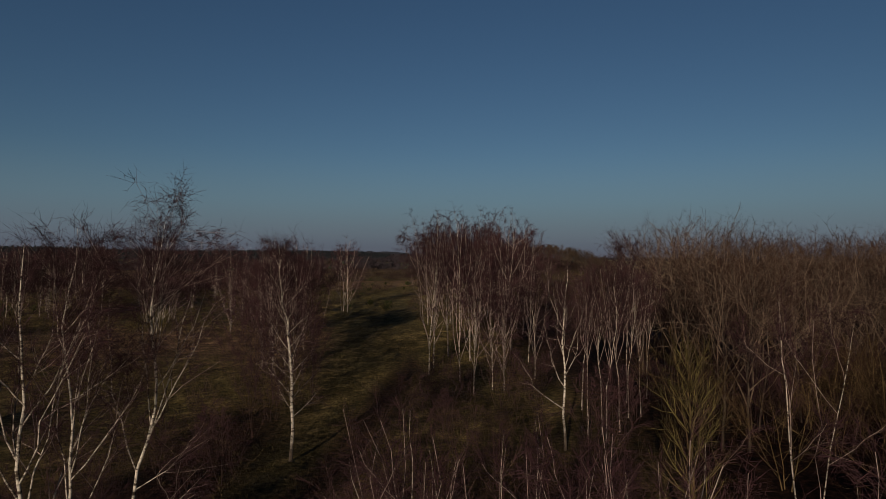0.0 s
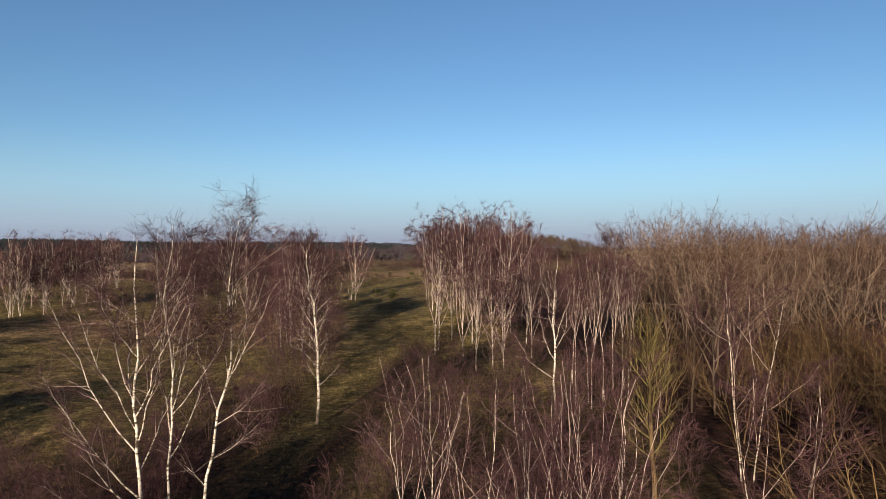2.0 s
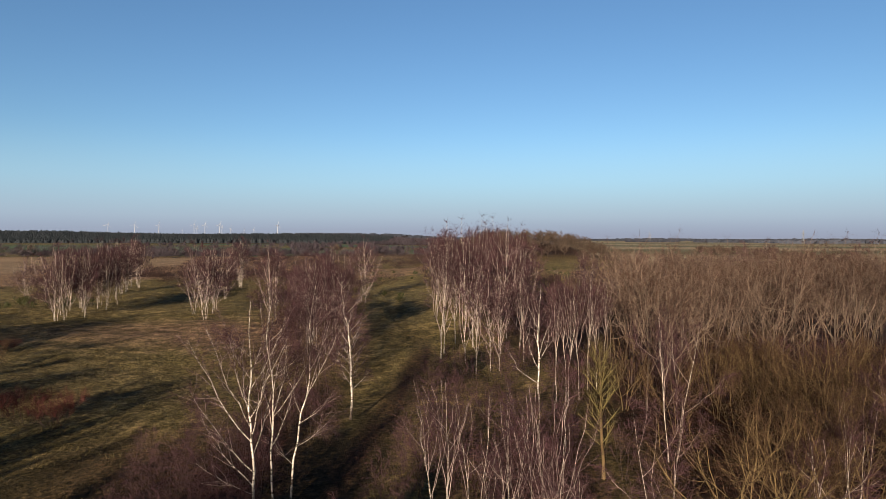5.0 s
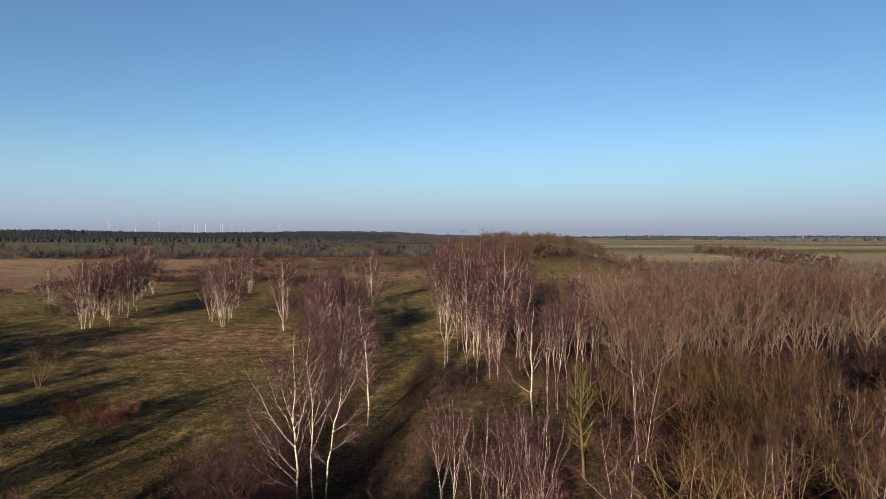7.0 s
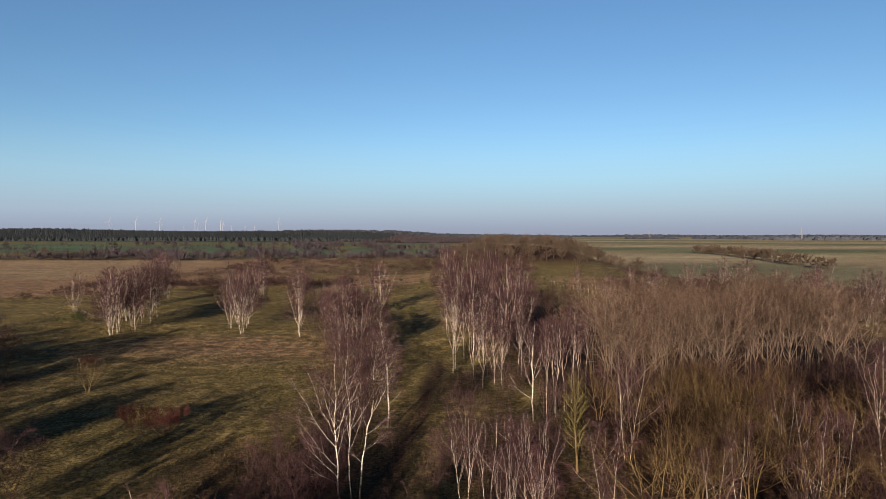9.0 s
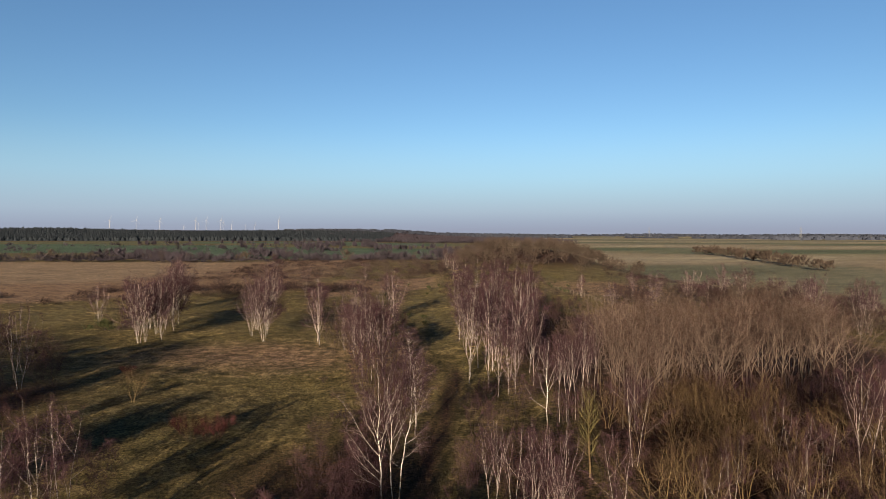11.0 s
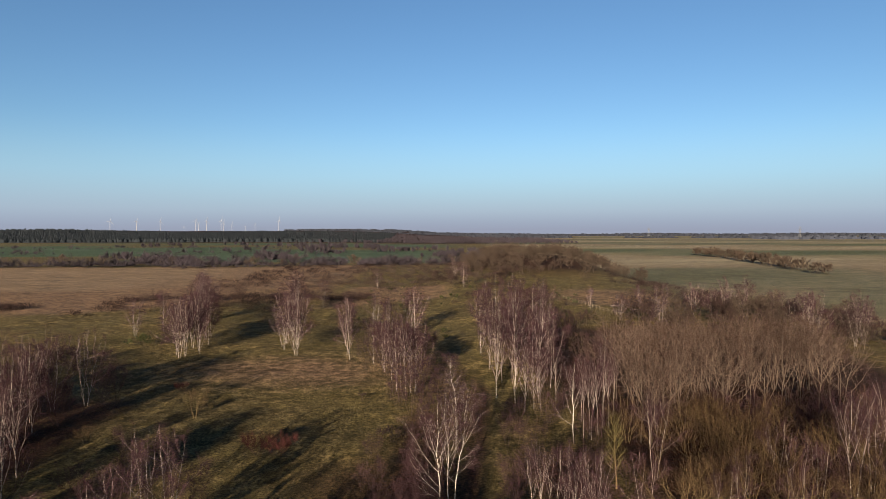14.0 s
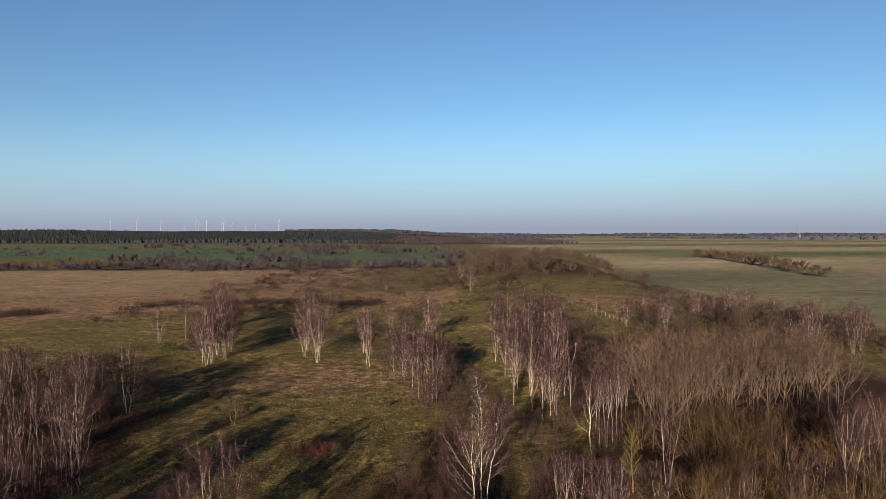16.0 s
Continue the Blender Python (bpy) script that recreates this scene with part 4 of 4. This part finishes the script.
def shrub(shape, r, at):
    """A rounded bare tree or bush: twigs that fan out to an uneven dome."""
    h, n = r.uniform(2.5, 6.5) * r.choice([0.7, 1, 1, 1.3, 2.0]), 80
    way = r.normal(size=(n, 3)) * np.array([1, 1, 0.5]) + UP * 0.75
    way /= np.linalg.norm(way, axis=1)[:, None]
    way[:, 2] = np.abs(way[:, 2])
    k = r.uniform(0.1, 0.5, (n, 1))
    base = at + UP * 0.22 * h + way * k * h * np.array([0.55, 0.55, 0.8])
    shape.spikes(base, way, h * r.uniform(0.25, 0.42, n), 0.013 * h)


rng = np.random.default_rng(11)
ridge = [(x, 1560 + 0.04 * x + 620 * rng.uniform(0, 1) ** 1.25) for x in rng.uniform(-2300, -180, 13000)]
far_wood("pine_forest", ridge, pine, HAZED_PINE, "dark pine forest on the far ridge")
far_wood("bare_forest", [(x, 1480 + rng.uniform(0, 650) + 0.15 * abs(x)) for x in rng.uniform(-650, 330, 2000)], bare, HAZED_WOOD, "bare brown wood beyond the green fields")
far_wood("far_treeline", [(x, 3300 + rng.uniform(0, 900)) for x in rng.uniform(-900, 3800, 2600)] + [(x, 2450 + 90 * math.sin(x / 300.0) + rng.uniform(0, 60)) for x in rng.uniform(100, 2400, 600) if math.sin(x / 140.0) + math.sin(x / 57.0) > -0.2], distant, HAZED_DISTANT, "thin distant line of bare trees on the plain")
far_wood("village_trees", [(x, 2100 + rng.uniform(0, 260)) for x in rng.uniform(1150, 2000, 300)], distant, HAZED_DISTANT, "bare trees round a distant village")
copses = []
for _ in range(26):
    cx, cy = rng.uniform(-620, 60), rng.uniform(590, 1250)
    copses += [(cx + rng.normal(0, 16), cy + rng.normal(0, 7)) for _ in range(int(rng.integers(5, 16)))]
far_wood("field_copses", copses, bare, HAZED_WOOD, "bare brown copses between the green fields")
hedge = []
while len(hedge) < 1000:
    x, row = rng.uniform(-400, 40), len(hedge) % 3
    y = (424 + 10 * math.sin(x / 70.0), 458 + 18 * math.sin(x / 110.0 + 1), 510 + 14 * math.sin(x / 50.0))[row] + 0.05 * x + rng.normal(0, 7)
    if math.sin(x / 31.0 + row * 2) + 0.6 * math.sin(x / 11.0) > (-0.9, 0.0, 0.4)[row]:
        hedge.append((x, y))
far_wood("hedge_band", hedge, shrub, HAZED_WOOD, "dark bare hedges and thickets between meadow and fields")
edge = []
while len(edge) < 170:
    x = rng.uniform(-260, -38)
    if math.sin(x / 17.0) + 0.7 * math.sin(x / 7.0 + 1) > -0.5:
        edge.append((x, 196 + 0.12 * (x + 40) + 5 * math.sin(x / 23.0) + rng.normal(0, 4)))
far_wood("meadow_scrub", edge, meadow_shrub, SHRUB_TWIG, "low dark scrub along the meadow's edge")
heath = []
while len(heath) < 620:
    x, y = rng.uniform(-130, 40), rng.uniform(150, 430)
    if float(wave(np.array(x), np.array(y), 40, 51)) + 0.7 * float(wave(np.array(x), np.array(y), 15, 52)) > 0.25 - 0.5 * (y > 240):
        heath.append((x, y))
heath += [(x, y) for x, y in zip(rng.uniform(45, 125, 230), rng.uniform(165, 340, 230)) if x > 20 + 0.2 * y]
far_wood("heath_scrub", heath, heath_shrub, SHRUB_TWIG, "dark low scrub scattered over the heath")
far_wood("hill_scrub", [(rng.uniform(-75, 14), rng.uniform(235, 430)) for _ in range(260)], heath_shrub, KNOLL_TWIG, "bare scrub behind the hill")
far_wood("field_hedge", [(x, 820 + 0.1 * x + 30 * math.sin(x / 60.0) + rng.normal(0, 12)) for x in np.concatenate([rng.uniform(-640, -520, 40), rng.uniform(-420, -150, 90)])] + [(x, 1050 + 0.1 * x + 25 * math.sin(x / 45.0) + rng.normal(0, 10)) for x in rng.uniform(-900, -60, 160)] + [(x, 640 + 0.06 * x + 18 * math.sin(x / 38.0) + rng.normal(0, 8)) for x in rng.uniform(-300, 20, 110)], shrub, HAZED_WOOD, "bare hedgerow across the green fields")


# ---- far wind turbines and pylons ----
def wind_turbine():
    ob = new("wind_turbine")
    tower = Shape()
    tower.tube([(0, 0, 0), (0, 0, 40), (0, 0, 80)], [1.6, 1.2, 0.9], 10)
    part("tower", tower.mesh("tower", [HAZED_WHITE_STEEL]), ob)
    nacelle = Shape()
    nacelle.tube([(0, 4, 81), (0, 3, 81), (0, -3, 81), (0, -4.5, 81)], [0.8, 2.0, 2.0, 1.0], 8)
    part("nacelle", nacelle.mesh("nacelle", [HAZED_WHITE_STEEL]), ob)
    for k in range(3):
        a = k * 2.094 + 0.3
        d = np.array([math.sin(a), 0, math.cos(a)])
        blade = Shape()
        blade.tube([np.array([0, -5, 81]) + d * s for s in (0, 6, 18, 34)], [0.7, 1.0, 0.7, 0.2], 5)
        part("blade", blade.mesh("blade", [HAZED_WHITE_STEEL]), ob)
    return tagged(ob, "white three-bladed wind turbine beyond the ridge", "wind turbine", "wind farm")


FARM = 4300.0
turbine = None
for px, tall in [(191, 1.0), (238, 1.0), (280, 0.97), (322, 0.5), (343, 1.0), (348, 0.72), (362, 1.0), (388, 1.0), (392, 0.8), (407, 0.7), (431, 0.55), (448, 0.6), (490, 1.0)]:
    x = (px - 784) / 1090 * FARM - 12
    m = Matrix.LocRotScale((x, FARM - 47, 8.0), Euler((0, 0, 0.5 + 0.001 * px)), (tall,) * 3)
    if turbine is None:
        turbine = wind_turbine()
        turbine.matrix_basis = m
    else:
        copy_thing(turbine, m)


def pylon():
    ob = new("power_pylon")
    frame_shape = Shape()
    for sx_, sy_ in ((-1, -1), (-1, 1), (1, -1), (1, 1)):
        frame_shape.tube([(4 * sx_, 4 * sy_, 0), (1.2 * sx_, 1.2 * sy_, 28), (0.3 * sx_, 0.3 * sy_, 46)], [0.35, 0.3, 0.2], 4)
    for k in range(8):
        z0, z1 = 5.0 * k, 5.0 * k + 5
        w0, w1 = 4 - 0.09 * z0, 4 - 0.09 * z1
        for s_ in (-1, 1):
            frame_shape.tube([(-w0 * s_, -w0, z0), (w1 * s_, -w1, z1)], [0.2, 0.2], 3)
    part("lattice", frame_shape.mesh("lattice", [GREY_STEEL], False), ob)
    for z, w in ((28, 9), (34, 12), (40, 8)):
        arm = Shape()
        arm.tube([(-w, 0, z), (0, 0, z + 1), (w, 0, z)], [0.25, 0.5, 0.25], 4)
        part("crossarm", arm.mesh("crossarm", [GREY_STEEL], False), ob)
    return tagged(ob, "grey lattice power pylon on the plain", "pylon", "power line")


tower = pylon()
tower.matrix_basis = pose(1220, 2100, float(land(1220, 2100)), 0, 0, 20)
copy_thing(tower, pose(960, 2900, float(land(960, 2900)), 0, 0, 20))


# ---- the pasture fence ----
def fence():
    ob = new("pasture_fence")
    a, b, n = np.array([33.0, 178.0]), np.array([41.0, 134.0]), 17
    spots = [a + (b - a) * k / (n - 1) for k in range(n)]
    post_me = Shape()
    post_me.tube([(0, 0, -0.2), (0, 0, 1.15), (0, 0, 1.22)], [0.08, 0.075, 0.05], 6)
    me = post_me.mesh("post", [POST])
    for x, y in spots:
        p = part("post", me, ob)
        p.matrix_basis = pose(x, y, float(land(x, y)), rnd.uniform(-4, 4), rnd.uniform(-4, 4), 0)
    for z in (0.5, 1.0):
        rail = Shape()
        rail.tube([(x, y, float(land(x, y)) + z) for x, y in spots], [0.03] * n, 4)
        part("rail", rail.mesh("rail", [POST]), ob)
    return tagged(ob, "weathered wooden post and rail fence", "fence")


fence()


# ---- grass ----
def tussocks():
    m, nt, b = material("tussock_grass", 0.9)
    geo = nt.nodes.new("ShaderNodeNewGeometry")
    nt.links.new(ramp(nt, geo.outputs["Random Per Island"], (0.0, (0.0154, 0.0131, 0.0054)), (0.7, (0.0400, 0.0318, 0.0124)), (1.0, (0.0760, 0.0590, 0.0268))), b.inputs["Base Color"])
    r = np.random.default_rng(21)
    n = 60000
    x, y = r.uniform(-95, 45, n), r.uniform(8, 230, n)
    near_track = (np.abs(x - track_at(y)) > 1.6) & ((x < 6) | (y > 75))
    tuft = wave(x, y, 14, 31) + 0.6 * wave(x, y, 5, 32) > -0.25
    x, y = x[near_track & tuft], y[near_track & tuft]
    z = land(x, y)
    size = r.uniform(0.5, 1.5, len(x))
    shape = Shape()
    for k in range(4):
        at = np.stack([x, y, z], -1) + r.normal(size=(len(x), 3)) * np.array([0.16, 0.16, 0]) * size[:, None]
        shape.spikes(at - UP * 0.03, r.normal(size=(len(x), 3)) * np.array([0.7, 0.7, 0.1]) + UP, r.uniform(0.12, 0.28, len(x)) * size, 0.018 * size)
    return tagged(new("grass_tussocks", shape.mesh("grass_tussocks", [m], False)), "tan and olive grass tussocks in the pasture", "grass", kind="stuff")


tussocks()
